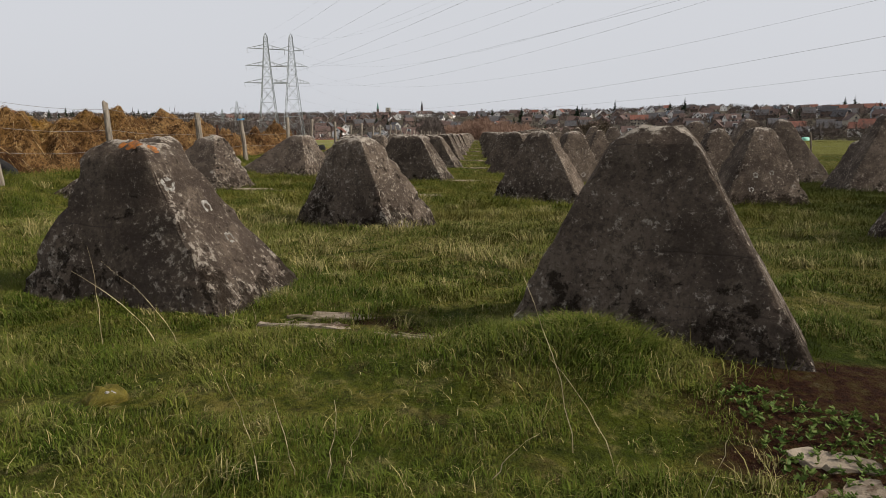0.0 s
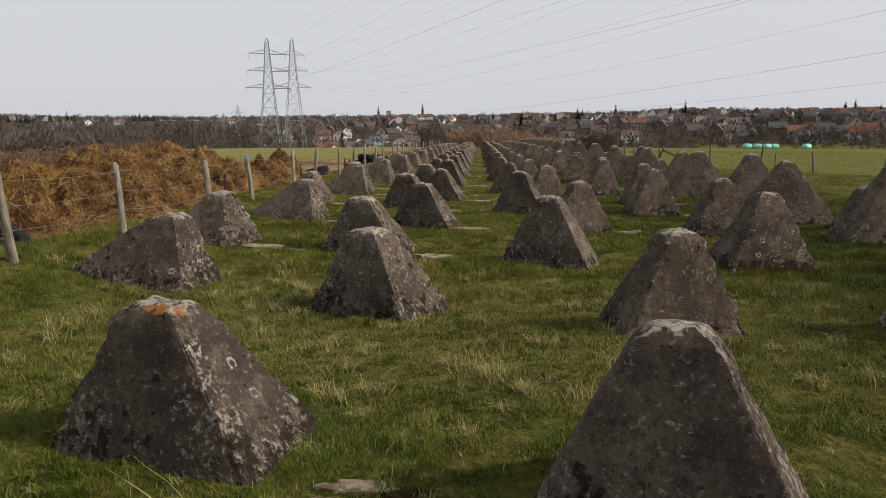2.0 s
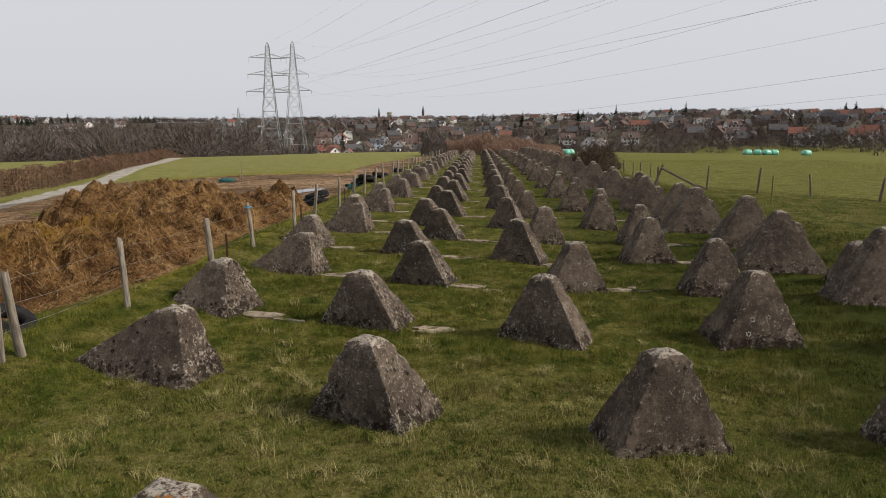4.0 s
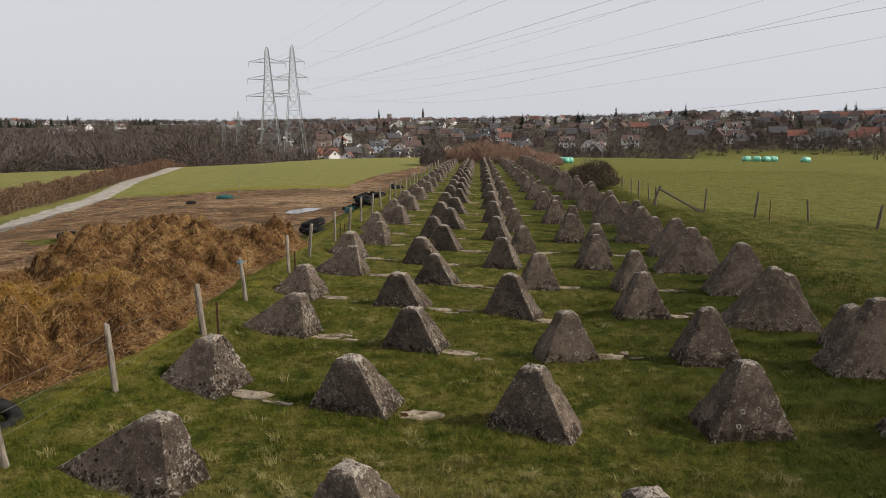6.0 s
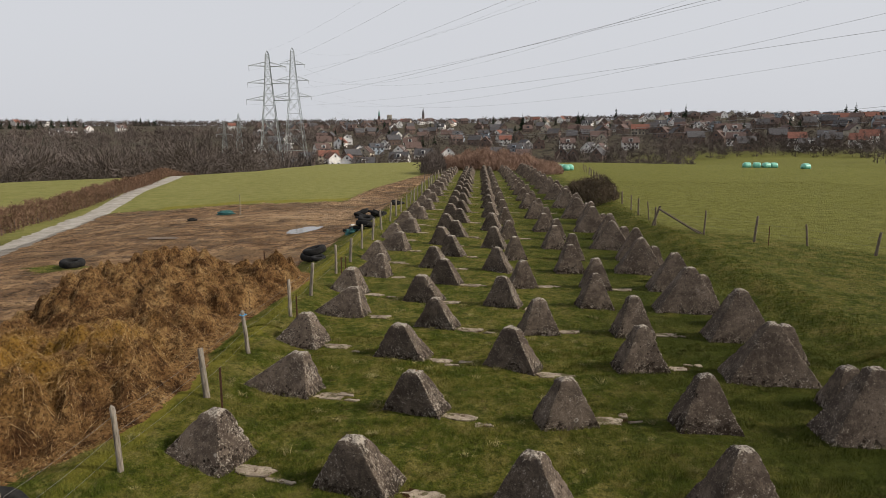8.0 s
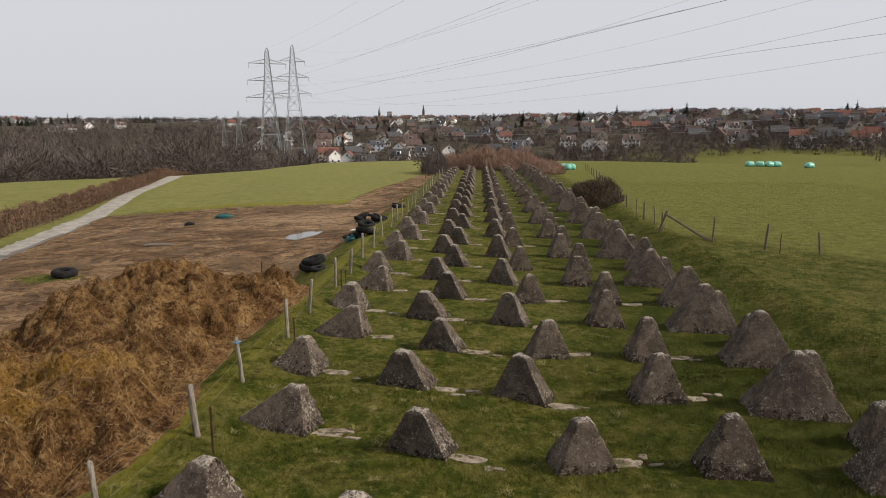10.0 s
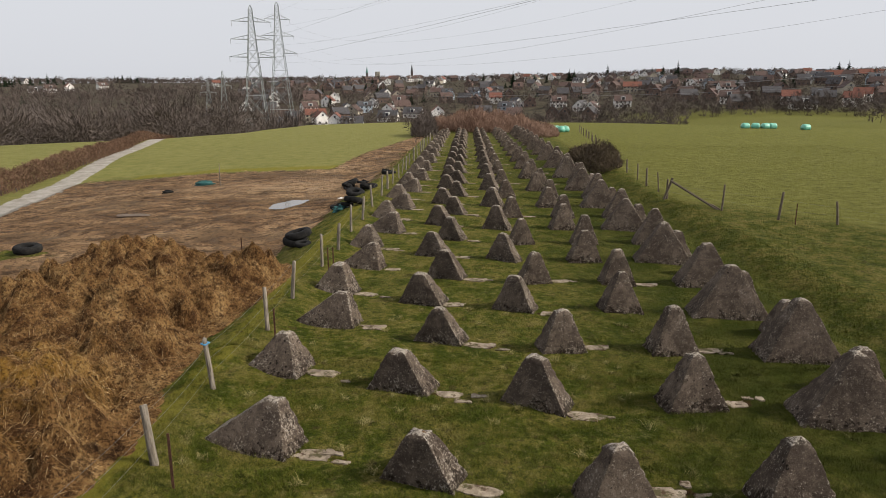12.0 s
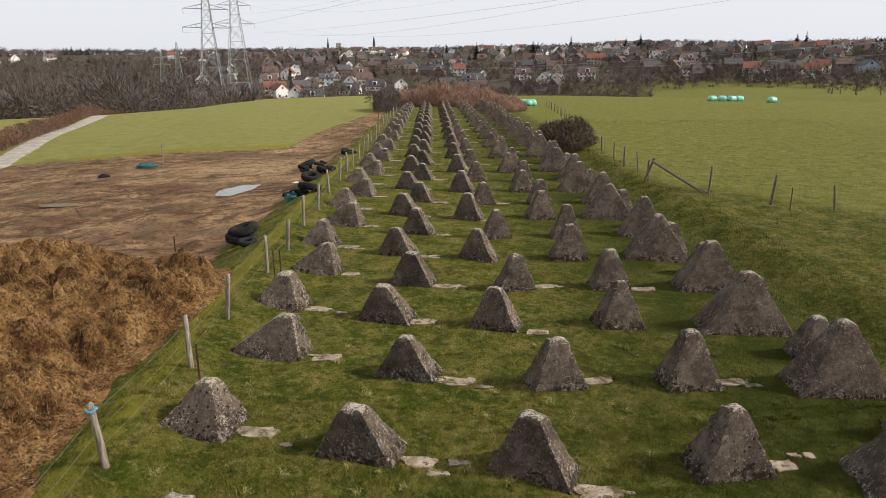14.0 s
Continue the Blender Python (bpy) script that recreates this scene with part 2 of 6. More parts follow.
def mat_ground():
    k = Mat("meadow_ground", 0.95, 0.06)
    k.world_pos()
    mud, path, bare = k.attr("zone")
    moss, field, wood = k.attr("cover")
    n1, n2, n3 = k.noise(0.12, 5, 0.6), k.noise(0.9, 6, 0.65), k.noise(9, 6, 0.7)
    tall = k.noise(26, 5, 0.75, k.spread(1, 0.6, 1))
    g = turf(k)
    # dark flecks: soil between blades, with the shade down there put into the colour
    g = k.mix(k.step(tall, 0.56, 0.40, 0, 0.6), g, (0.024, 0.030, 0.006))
    g = k.mix(k.step(n3, 0.58, 0.72, 0, 0.3), g, (0.17, 0.150, 0.055))
    soil = k.ramp(k.noise(13, 7, 0.75), (0.36, (0.016, 0.007, 0.004)), (0.48, (0.036, 0.014, 0.007)), (0.58, (0.052, 0.036, 0.010)), (0.72, (0.10, 0.08, 0.055)))
    # churned mud with wheel ruts
    rut = k.noise(0.8, 7, 0.7, k.spread(1.0, 0.8, 1), 1.6)
    m = k.ramp(k.noise(0.35, 6, 0.65, None, 0.6), (0.36, (0.200, 0.135, 0.086)), (0.46, (0.330, 0.225, 0.140)), (0.56, (0.460, 0.320, 0.200)), (0.68, (0.600, 0.450, 0.295)))
    m = k.mix(k.step(rut, 0.46, 0.58, 0, 0.6), m, (0.115, 0.080, 0.054))
    m = k.mix(k.step(k.noise(12, 5, 0.7), 0.5, 0.75, 0, 0.45), m, (0.20, 0.15, 0.10))
    m = k.mix(k.math("MULTIPLY", moss, k.step(k.noise(0.8, 5, 0.6), 0.35, 0.6, 0.3, 0.9)), m, (0.62, 0.47, 0.32))
    tread = k.noise(3.2, 6, 0.72, None, 1.4)
    m = k.mix(k.step(tread, 0.50, 0.60, 0, 0.65), m, (0.075, 0.053, 0.038))
    m = k.mix(k.step(k.noise(0.18, 3), 0.52, 0.66, 0, 0.5), m, (0.150, 0.118, 0.086))
    # curved wheel tracks
    tracks = None
    for cx, cy, pitch, seed in ((-1.0, 34.0, 0.8, 0.0), (-21.0, 78.0, 0.7, 7.0)):
        far = k.n.new("ShaderNodeVectorMath")
        far.operation = "DISTANCE"
        k.put(far.inputs[0], k.spread(1, 1, 0))
        far.inputs[1].default_value = (cx, cy, 0)
        bend = k.math("ADD", far.outputs["Value"], k.math("MULTIPLY", k.noise(0.3, 5, 0.65), 4.0))
        line = k.math("SINE", k.math("MULTIPLY", bend, 6.28 * pitch))
        line = k.step(k.math("ADD", line, k.math("MULTIPLY", k.noise(1.7, 5, 0.7), 1.3)), 1.0, 1.4)
        place = k.n.new("ShaderNodeVectorMath")
        place.operation = "ADD"
        k.put(place.inputs[0], k.co)
        place.inputs[1].default_value = (seed * 9, seed * 5, seed)
        line = k.math("MULTIPLY", line, k.step(k.noise(0.33, 4, 0.6, place.outputs[0]), 0.47, 0.58))
        tracks = line if tracks is None else k.math("MAXIMUM", tracks, line)
    lug = k.step(k.noise(5.5, 4, 0.7), 0.36, 0.62, 0.45, 1.0)
    m = k.mix(k.math("MULTIPLY", k.math("MULTIPLY", tracks, lug), 0.8), m, (0.070, 0.048, 0.034))
    m = k.mix(1.0, m, (1.06, 0.96, 0.84), "MULTIPLY")
    p = k.ramp(k.noise(1.1, 6, 0.65), (0.3, (0.24, 0.215, 0.185)), (0.7, (0.42, 0.395, 0.355)))
    p = k.mix(k.step(n3, 0.5, 0.7, 0, 0.4), p, (0.23, 0.2, 0.165))
    edge = k.math("MULTIPLY", k.math("SUBTRACT", k.noise(2.3, 6, 0.7), 0.5), 1.1)
    fm = k.step(k.math("ADD", mud, edge), 0.42, 0.58)
    fp = k.step(k.math("ADD", path, k.math("MULTIPLY", edge, 0.4)), 0.4, 0.6)
    fb = k.step(k.math("ADD", bare, edge), 0.42, 0.62)
    f = k.ramp(n2, (0.3, (0.096, 0.098, 0.021)), (0.55, (0.136, 0.132, 0.033)), (0.75, (0.182, 0.164, 0.052)))
    f = k.mix(k.step(n1, 0.4, 0.65, 0, 0.4), f, (0.120, 0.122, 0.024))
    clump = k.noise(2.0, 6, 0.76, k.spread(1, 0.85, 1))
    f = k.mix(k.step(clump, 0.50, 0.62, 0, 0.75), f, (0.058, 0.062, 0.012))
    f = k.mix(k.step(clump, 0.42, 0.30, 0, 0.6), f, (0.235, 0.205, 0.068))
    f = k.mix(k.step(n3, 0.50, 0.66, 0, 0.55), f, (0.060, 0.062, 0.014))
    px = k.n.new("ShaderNodeSeparateXYZ")
    k.put(px.inputs[0], k.co)
    young = k.step(px.outputs["X"], -9.0, -5.0, 1, 0)        # the sown field beyond the yard is paler
    f = k.mix(k.math("MULTIPLY", young, 0.75), f, k.ramp(n2, (0.3, (0.142, 0.144, 0.042)), (0.7, (0.222, 0.206, 0.074))))
    g = k.mix(field, g, f)
    g = k.mix(wood, g, k.mix(k.step(k.noise(0.16, 6, 0.75), 0.4, 0.6), (0.036, 0.031, 0.022), (0.080, 0.068, 0.046)))
    g = k.mix(k.step(k.math("ADD", moss, edge), 0.42, 0.66, 0, 0.9), g, k.mix(n3, (0.10, 0.085, 0.012), (0.22, 0.20, 0.03)))
    c = k.mix(fb, g, soil)
    c = k.mix(fm, c, m)
    c = k.mix(fp, c, p)
    k.bump(k.math("MULTIPLY", k.math("SUBTRACT", rut, 0.5), fm), 1.1, 1.0)
    k.bump(k.math("MULTIPLY", tracks, fm), 0.4, -1.0)
    k.bump(k.math("MULTIPLY", k.math("SUBTRACT", tread, 0.5), fm), 0.6, 1.0)
    k.bump(k.noise(22, 6, 0.75), 0.05, 0.9)
    k.bump(k.math("MULTIPLY", clump, field), 0.25, -1.0)
    k.bump(n3, 0.07, 0.9)
    k.bump(tall, 0.04, 0.8)
    return k.done(c, k.step(k.math("MULTIPLY", fm, rut), 0.45, 0.62, 0.95, 0.6))


def mat_grass(name, own, *stops):
    """Blades in the meadow's colours; own: how far each blade keeps its own tone."""
    k = Mat(name, 0.8, 0.08)
    k.world_pos()
    c = turf(k, own, k.ramp(k.island(), *stops))
    # shade among the tufts, put into the blade colour as dark patches
    shade = k.step(k.noise(15.0, 4, 0.7), 0.50, 0.66, 0, 0.5)
    return k.done(k.mix(shade, c, (0.028, 0.038, 0.005)))


def mat_plain(name, a, b, scale=3.0, rough=0.9, bump=0.01, spec=0.25, shift=True, metal=0.0, stretch=(1, 1, 1)):
    """Two tones, mottled at two scales."""
    k = Mat(name, rough, spec)
    if shift:
        k.shift(23.0)
    co = k.spread(*stretch)
    c = k.mix(k.step(k.noise(scale, 5, 0.6, co), 0.32, 0.68), a, b)
    f = k.noise(scale * 9, 5, 0.7, co)
    c = k.mix(k.step(f, 0.5, 0.8, 0, 0.35), c, tuple(v * 0.55 for v in a))
    k.b.inputs["Metallic"].default_value = metal
    if bump:
        k.bump(f, bump, 0.8)
    return k.done(c)


def dung_tone(k):
    """Colours of the heap: rotted and fresh drifts of straw, with a golden fresh load at the near end."""
    a, b = k.noise(1.1, 5, 0.68), k.noise(3.4, 5, 0.7)
    c = k.ramp(a, (0.36, (0.090, 0.044, 0.018)), (0.47, (0.215, 0.118, 0.046)), (0.57, (0.360, 0.215, 0.088)), (0.67, (0.520, 0.345, 0.160)))
    c = k.mix(k.step(b, 0.50, 0.38, 0, 0.75), c, (0.042, 0.020, 0.009))
    c = k.mix(k.step(b, 0.54, 0.66, 0, 0.5), c, (0.420, 0.270, 0.110))
    far = k.n.new("ShaderNodeVectorMath")
    far.operation = "DISTANCE"
    k.put(far.inputs[0], k.spread(1, 0.8, 0))
    far.inputs[1].default_value = (-10.3, 11.6, 0)
    fresh = k.math("MULTIPLY", k.step(far.outputs["Value"], 3.6, 1.4), k.step(k.noise(0.9, 4), 0.38, 0.56))
    c = k.mix(k.math("MULTIPLY", fresh, 0.7), c, (0.430, 0.255, 0.040))
    return k.mix(1.0, c, (0.74, 0.71, 0.69), "MULTIPLY")


def mat_straw():
    k = Mat("manure_straw", 0.9, 0.12)
    k.world_pos()
    own = k.ramp(k.island(), (0.0, (0.055, 0.026, 0.010)), (0.4, (0.200, 0.110, 0.043)), (0.8, (0.400, 0.255, 0.110)), (1.0, (0.740, 0.560, 0.310)))
    return k.done(k.mix(0.5, dung_tone(k), own))


def mat_dung():
    k = Mat("manure_heap_body", 0.92, 0.06)
    k.world_pos()
    c = k.mix(k.step(k.noise(16, 5, 0.7), 0.46, 0.60, 0, 0.75), dung_tone(k), (0.026, 0.012, 0.006))
    k.bump(k.noise(9, 7, 0.78, None, 1.0), 0.14, 1.0)
    return k.done(c)


CONCRETE, CONCRETE_MOSSY, CONCRETE_PITTED = mat_concrete("weathered_concrete", 0.35, 0.15), mat_concrete("dark_patched_concrete", 0.75, 0.5), mat_concrete("pitted_concrete", 0.3, 1.0)
SLAB, GROUND = mat_slab(), mat_ground()
BLADE = mat_grass("grass_blades", 0.55, (0.0, (0.034, 0.062, 0.006)), (0.5, (0.068, 0.112, 0.011)), (0.8, (0.130, 0.160, 0.024)), (0.93, (0.200, 0.165, 0.060)), (1.0, (0.40, 0.31, 0.17)))
FAR_BLADE = mat_grass("turf_blades", 0.32, (0.0, (0.050, 0.075, 0.006)), (0.5, (0.100, 0.125, 0.014)), (0.85, (0.18, 0.175, 0.034)), (1.0, (0.34, 0.28, 0.12)))
FIELD_BLADE = mat_grass("field_grass_blades", 0.6, (0.0, (0.085, 0.085, 0.016)), (0.5, (0.145, 0.135, 0.03)), (1.0, (0.23, 0.195, 0.066)))
STRAW_BLADE = mat_grass("dry_grass_blades", 0.85, (0.0, (0.15, 0.145, 0.045)), (0.5, (0.30, 0.25, 0.11)), (1.0, (0.47, 0.38, 0.21)))
STRAW, DUNG = mat_straw(), mat_dung()
POST = mat_plain("grey_split_oak", (0.12, 0.10, 0.08), (0.29, 0.25, 0.20), 5, 0.9, 0.01, 0.2, True, 0, (6, 6, 0.8))
POST_DARK = mat_plain("dark_weathered_wood", (0.09, 0.07, 0.05), (0.17, 0.14, 0.105), 5, 0.9, 0.01, 0.2, True, 0, (6, 6, 0.8))
RUST = mat_plain("rusty_steel", (0.065, 0.03, 0.02), (0.13, 0.065, 0.04), 12, 0.85, 0.003)
WIRE = mat_plain("dull_zinc_wire", (0.16, 0.15, 0.14), (0.24, 0.23, 0.22), 8, 0.6, 0, 0.4, False, 0.5)
STEEL = mat_plain("galvanised_lattice_steel", (0.21, 0.23, 0.22), (0.32, 0.345, 0.33), 0.5, 0.65, 0, 0.3, False, 0.0)
CABLE = mat_plain("aluminium_cable", (0.30, 0.305, 0.315), (0.38, 0.38, 0.395), 1, 0.6, 0, 0.3, False, 0.0)
RUBBER = mat_plain("old_tyre_rubber", (0.008, 0.008, 0.008), (0.022, 0.021, 0.020), 6, 0.9, 0.006, 0.12)
def mat_twig(name, dark, mid, pale):
    """Twigs whose tone changes from one to the next and from tree to tree."""
    k = Mat(name, 0.95, 0.1)
    k.world_pos()
    c = k.ramp(k.island(), (0.0, dark), (0.55, mid), (1.0, pale))
    c = k.mix(k.step(k.noise(0.07, 3), 0.35, 0.65, 0, 0.55), c, dark)
    c = k.mix(k.step(k.noise(0.03, 3), 0.50, 0.62, 0, 0.5), c, (0.150, 0.118, 0.098))
    c = k.mix(k.step(k.noise(0.013, 4, 0.6), 0.48, 0.60, 0, 0.7), c, (0.050, 0.040, 0.034))
    return k.done(c)


TWIG = mat_twig("bare_twigs", (0.082, 0.066, 0.058), (0.105, 0.086, 0.076), (0.135, 0.112, 0.100))
TWIG_RED = mat_plain("reddish_bramble_twigs", (0.175, 0.108, 0.078), (0.29, 0.19, 0.14), 0.3, 0.95, 0, 0.1, False)
HEDGE = mat_plain("brown_hedge_leaves", (0.10, 0.060, 0.040), (0.19, 0.118, 0.078), 0.6, 0.95, 0, 0.1, False)
CONIFER = mat_plain("dark_conifer", (0.012, 0.021, 0.012), (0.028, 0.04, 0.02), 0.2, 0.95, 0, 0.1, False)
IVY = mat_plain("dark_bramble", (0.045, 0.034, 0.022), (0.10, 0.075, 0.048), 0.8, 0.9, 0, 0.15, False)
FILM = mat_plain("mint_green_wrap_film", (0.12, 0.40, 0.29), (0.20, 0.50, 0.38), 2, 0.35, 0.02, 0.5)
NET = mat_plain("dark_teal_netting", (0.01, 0.055, 0.055), (0.03, 0.10, 0.095), 5, 0.7, 0.02)
LICHEN = mat_plain("pale_lichen", (0.14, 0.13, 0.115), (0.36, 0.345, 0.315), 45, 0.95, 0.004)
ORANGE_LICHEN = mat_plain("orange_lichen_crust", (0.13, 0.075, 0.04), (0.40, 0.13, 0.02), 40, 0.95, 0.006)
WHITE = mat_plain("white_render_wall", (0.68, 0.66, 0.62), (0.82, 0.80, 0.77), 0.6, 0.85, 0)
CREAM = mat_plain("cream_render_wall", (0.36, 0.32, 0.25), (0.47, 0.42, 0.34), 0.6, 0.85, 0)
BRICK = mat_plain("dark_brick_wall", (0.11, 0.075, 0.06), (0.19, 0.135, 0.11), 0.8, 0.9, 0)
BLUE_WALL = mat_plain("grey_blue_render", (0.26, 0.31, 0.36), (0.36, 0.41, 0.46), 0.6, 0.85, 0)
ROOF_RED = mat_plain("red_clay_tiles", (0.125, 0.050, 0.036), (0.20, 0.086, 0.060), 1.0, 0.85, 0)
ROOF_BROWN = mat_plain("brown_roof_tiles", (0.065, 0.042, 0.036), (0.12, 0.08, 0.068), 1.0, 0.85, 0)
ROOF_DARK = mat_plain("dark_slate_roof", (0.042, 0.04, 0.043), (0.085, 0.08, 0.082), 1.0, 0.75, 0)
GLASS_FAR = mat_plain("window_glass_dark", (0.02, 0.024, 0.03), (0.05, 0.055, 0.065), 2, 0.2, 0, 0.5)
COPPER = mat_plain("green_copper", (0.10, 0.20, 0.17), (0.16, 0.28, 0.24), 1, 0.7, 0)


def mat_water():
    k = Mat("puddle_water", 0.06, 0.5)
    k.world_pos()
    k.bump(k.noise(3, 3), 0.004, 0.4)
    return k.done(k.mix(k.noise(0.8, 3), (0.10, 0.085, 0.065), (0.15, 0.125, 0.10)))


WATER = mat_water()


# ---- mesh helpers ----
def mesh_np(name, verts, faces, material, smooth=False):
    """A mesh from arrays of places and of equal-sided faces."""
    verts, faces = np.asarray(verts, np.float32), np.asarray(faces, np.int32)
    me = bpy.data.meshes.new(name)
    n, k = faces.shape
    me.vertices.add(len(verts))
    me.vertices.foreach_set("co", verts.ravel())
    me.loops.add(n * k)
    me.loops.foreach_set("vertex_index", faces.ravel())
    me.polygons.add(n)
    me.polygons.foreach_set("loop_start", np.arange(0, n * k, k, dtype=np.int32))
    if smooth:
        me.polygons.foreach_set("use_smooth", np.ones(n, bool))
    me.update(calc_edges=True)
    me.materials.append(material)
    return me


def mesh_bm(name, bm, material, smooth=False):
    me = bpy.data.meshes.new(name)
    bmesh.ops.recalc_face_normals(bm, faces=bm.faces)
    if smooth:
        for f in bm.faces:
            f.smooth = True
    bm.to_mesh(me)
    bm.free()
    me.materials.append(material)
    return me


def part(name, bm, material, parent, label="", smooth=False, m=None):
    """One mesh object under a thing or a part."""
    ob = new(name, bm if isinstance(bm, bpy.types.Mesh) else mesh_bm(name, bm, material, smooth))
    ob.parent = parent
    if m is not None:
        ob.matrix_basis = m
    return tagged(ob, label)


def box(bm, x0, x1, y0, y1, z0, z1):
    v = [bm.verts.new(p) for p in ((x0, y0, z0), (x1, y0, z0), (x1, y1, z0), (x0, y1, z0), (x0, y0, z1), (x1, y0, z1), (x1, y1, z1), (x0, y1, z1))]
    for f in ((0, 3, 2, 1), (4, 5, 6, 7), (0, 1, 5, 4), (1, 2, 6, 5), (2, 3, 7, 6), (3, 0, 4, 7)):
        bm.faces.new([v[i] for i in f])
    return v


def bar(bm, a, b, r, r2=None, sides=4):
    """A tapered stick from a to b."""
    a, b = Vector(a), Vector(b)
    r2 = r if r2 is None else r2
    q = (b - a).to_track_quat("Z", "Y")
    rings = []
    for p, rr in ((a, r), (b, r2)):
        rings.append([bm.verts.new(p + q @ Vector((rr * math.cos(t), rr * math.sin(t), 0))) for t in (2 * math.pi * (i + 0.5) / sides for i in range(sides))])
    for i in range(sides):
        j = (i + 1) % sides
        bm.faces.new((rings[0][i], rings[0][j], rings[1][j], rings[1][i]))
    bm.faces.new(rings[0][::-1])
    bm.faces.new(rings[1])


def tube(bm, pts, r, sides=3):
    """One connected tube along points."""
    rings = []
    for i, p in enumerate(pts):
        q = (pts[min(i + 1, len(pts) - 1)] - pts[max(i - 1, 0)]).to_track_quat("Z", "Y")
        rings.append([bm.verts.new(p + q @ Vector((r * math.cos(t), r * math.sin(t), 0))) for t in (2 * math.pi * k / sides for k in range(sides))])
    for a, b in zip(rings, rings[1:]):
        for i in range(sides):
            j = (i + 1) % sides
            bm.faces.new((a[i], a[j], b[j], b[i]))


def sstep(a, b, v):
    t = np.clip((v - a) / (b - a), 0, 1)
    return t * t * (3 - 2 * t)


def wave(x, y, seed, scale):
    """Cheap smooth noise over arrays, about -1 to 1."""
    rs = np.random.RandomState(seed)
    out = 0
    for i in range(6):
        a, p = rs.uniform(0, 2 * np.pi), rs.uniform(0, 2 * np.pi)
        f = scale * rs.uniform(0.5, 1.9)
        out = out + np.sin((x * np.cos(a) + y * np.sin(a)) * f + p)
    return out / 3.2


# ---- lie of the land ----
def heap_h(x, y):
    """Height of the manure heap over its yard."""
    lobes = ((-9.3, 13.8, 3.2, 4.5, 1.55), (-11.4, 22.5, 4.5, 6.4, 2.05), (-12.4, 26.6, 3.9, 5.0, 1.7), (-9.0, 25.0, 2.6, 4.3, 1.55), (-12.6, 16.5, 3.6, 5.0, 1.35), (-9.7, 18.0, 2.9, 4.0, 1.5))
    h = 0
    for cx, cy, rx, ry, top in lobes:
        d = np.sqrt(((x - cx) / rx) ** 2 + ((y - cy) / ry) ** 2)
        h = np.maximum(h, top * (1 - sstep(0.35, 1.08, d)))
    return h


def ground_h(x, y):
    x, y = np.asarray(x, float), np.asarray(y, float)
    d = np.hypot(x, y)
    yard = sstep(-7.0, -9.5, x) * sstep(8, 16, y) * sstep(82, 58, y)
    z = -0.75 * yard
    z = z - 0.45 * sstep(-22, -32, x) * sstep(110, 80, y)
    z = z - 0.45 * np.exp(-((x - 10.4) / 1.0) ** 2) * sstep(5, 15, y) * sstep(90, 60, y)
    z = z + 0.30 * np.exp(-((x + 6.1) / 1.0) ** 2) * sstep(3, 8, y) * sstep(70, 40, y)
    z = z - 0.016 * np.clip(x, -4, 7) * sstep(70, 35, y) - 0.007 * np.clip(y - 12, 0, 14) * sstep(70, 35, y)
    near = sstep(60, 20, d)
    z = z + near * (0.03 * wave(x, y, 3, 1.1) + 0.018 * wave(x, y, 4, 3.2) + 0.014 * wave(x, y, 5, 7.0))
    z = z + 0.07 * wave(x, y, 8, 0.16) * sstep(15, 40, d)
    z = z + yard * (0.05 * wave(x, y, 9, 1.6) + 0.05 * np.abs(wave(x, y, 10, 0.8)) + 0.035 * wave(x, 2.2 * y, 13, 2.2))
    # grassy mound against the near block
    z = z + 0.16 * np.exp(-(((x - 0.42) / 0.42) ** 2 + ((y - 2.72) / 0.3) ** 2))
    # past the brow the land falls to a valley and climbs to the town
    way = np.degrees(np.arctan2(x, y))
    brow = np.interp(way, [-45, -24, -18, -13, -5, 10, 25, 45], [108, 113, 130, 180, 195, 190, 175, 170])
    z = z - 1.3 * sstep(90, 200, d)
    z = z - 9 * sstep(0, 80, d - brow) - 5 * sstep(200, 340, d) + 14 * sstep(380, 620, d) + (34 - 8 * sstep(-80, -450, x)) * sstep(480, 1250, d)
    z = z + 10 * sstep(20, 160, x) * sstep(190, 300, d) * sstep(850, 520, d) + 7 * sstep(150, 350, x) * sstep(450, 700, d)
    z = z + 3.0 * wave(x, y, 12, 0.006) * sstep(450, 900, d)
    return z


def axis(lo, hi, near_lo, near_hi, fine, grow):
    """Grid lines that are fine in a stretch and grow outwards."""
    mid = list(np.arange(near_lo, near_hi + 1e-6, fine))
    s, v = fine, near_hi
    while v < hi:
        s *= grow
        v += s
        mid.append(v)
    s, v = fine, near_lo
    while v > lo:
        s *= grow
        v -= s
        mid.insert(0, v)
    return np.array(mid)


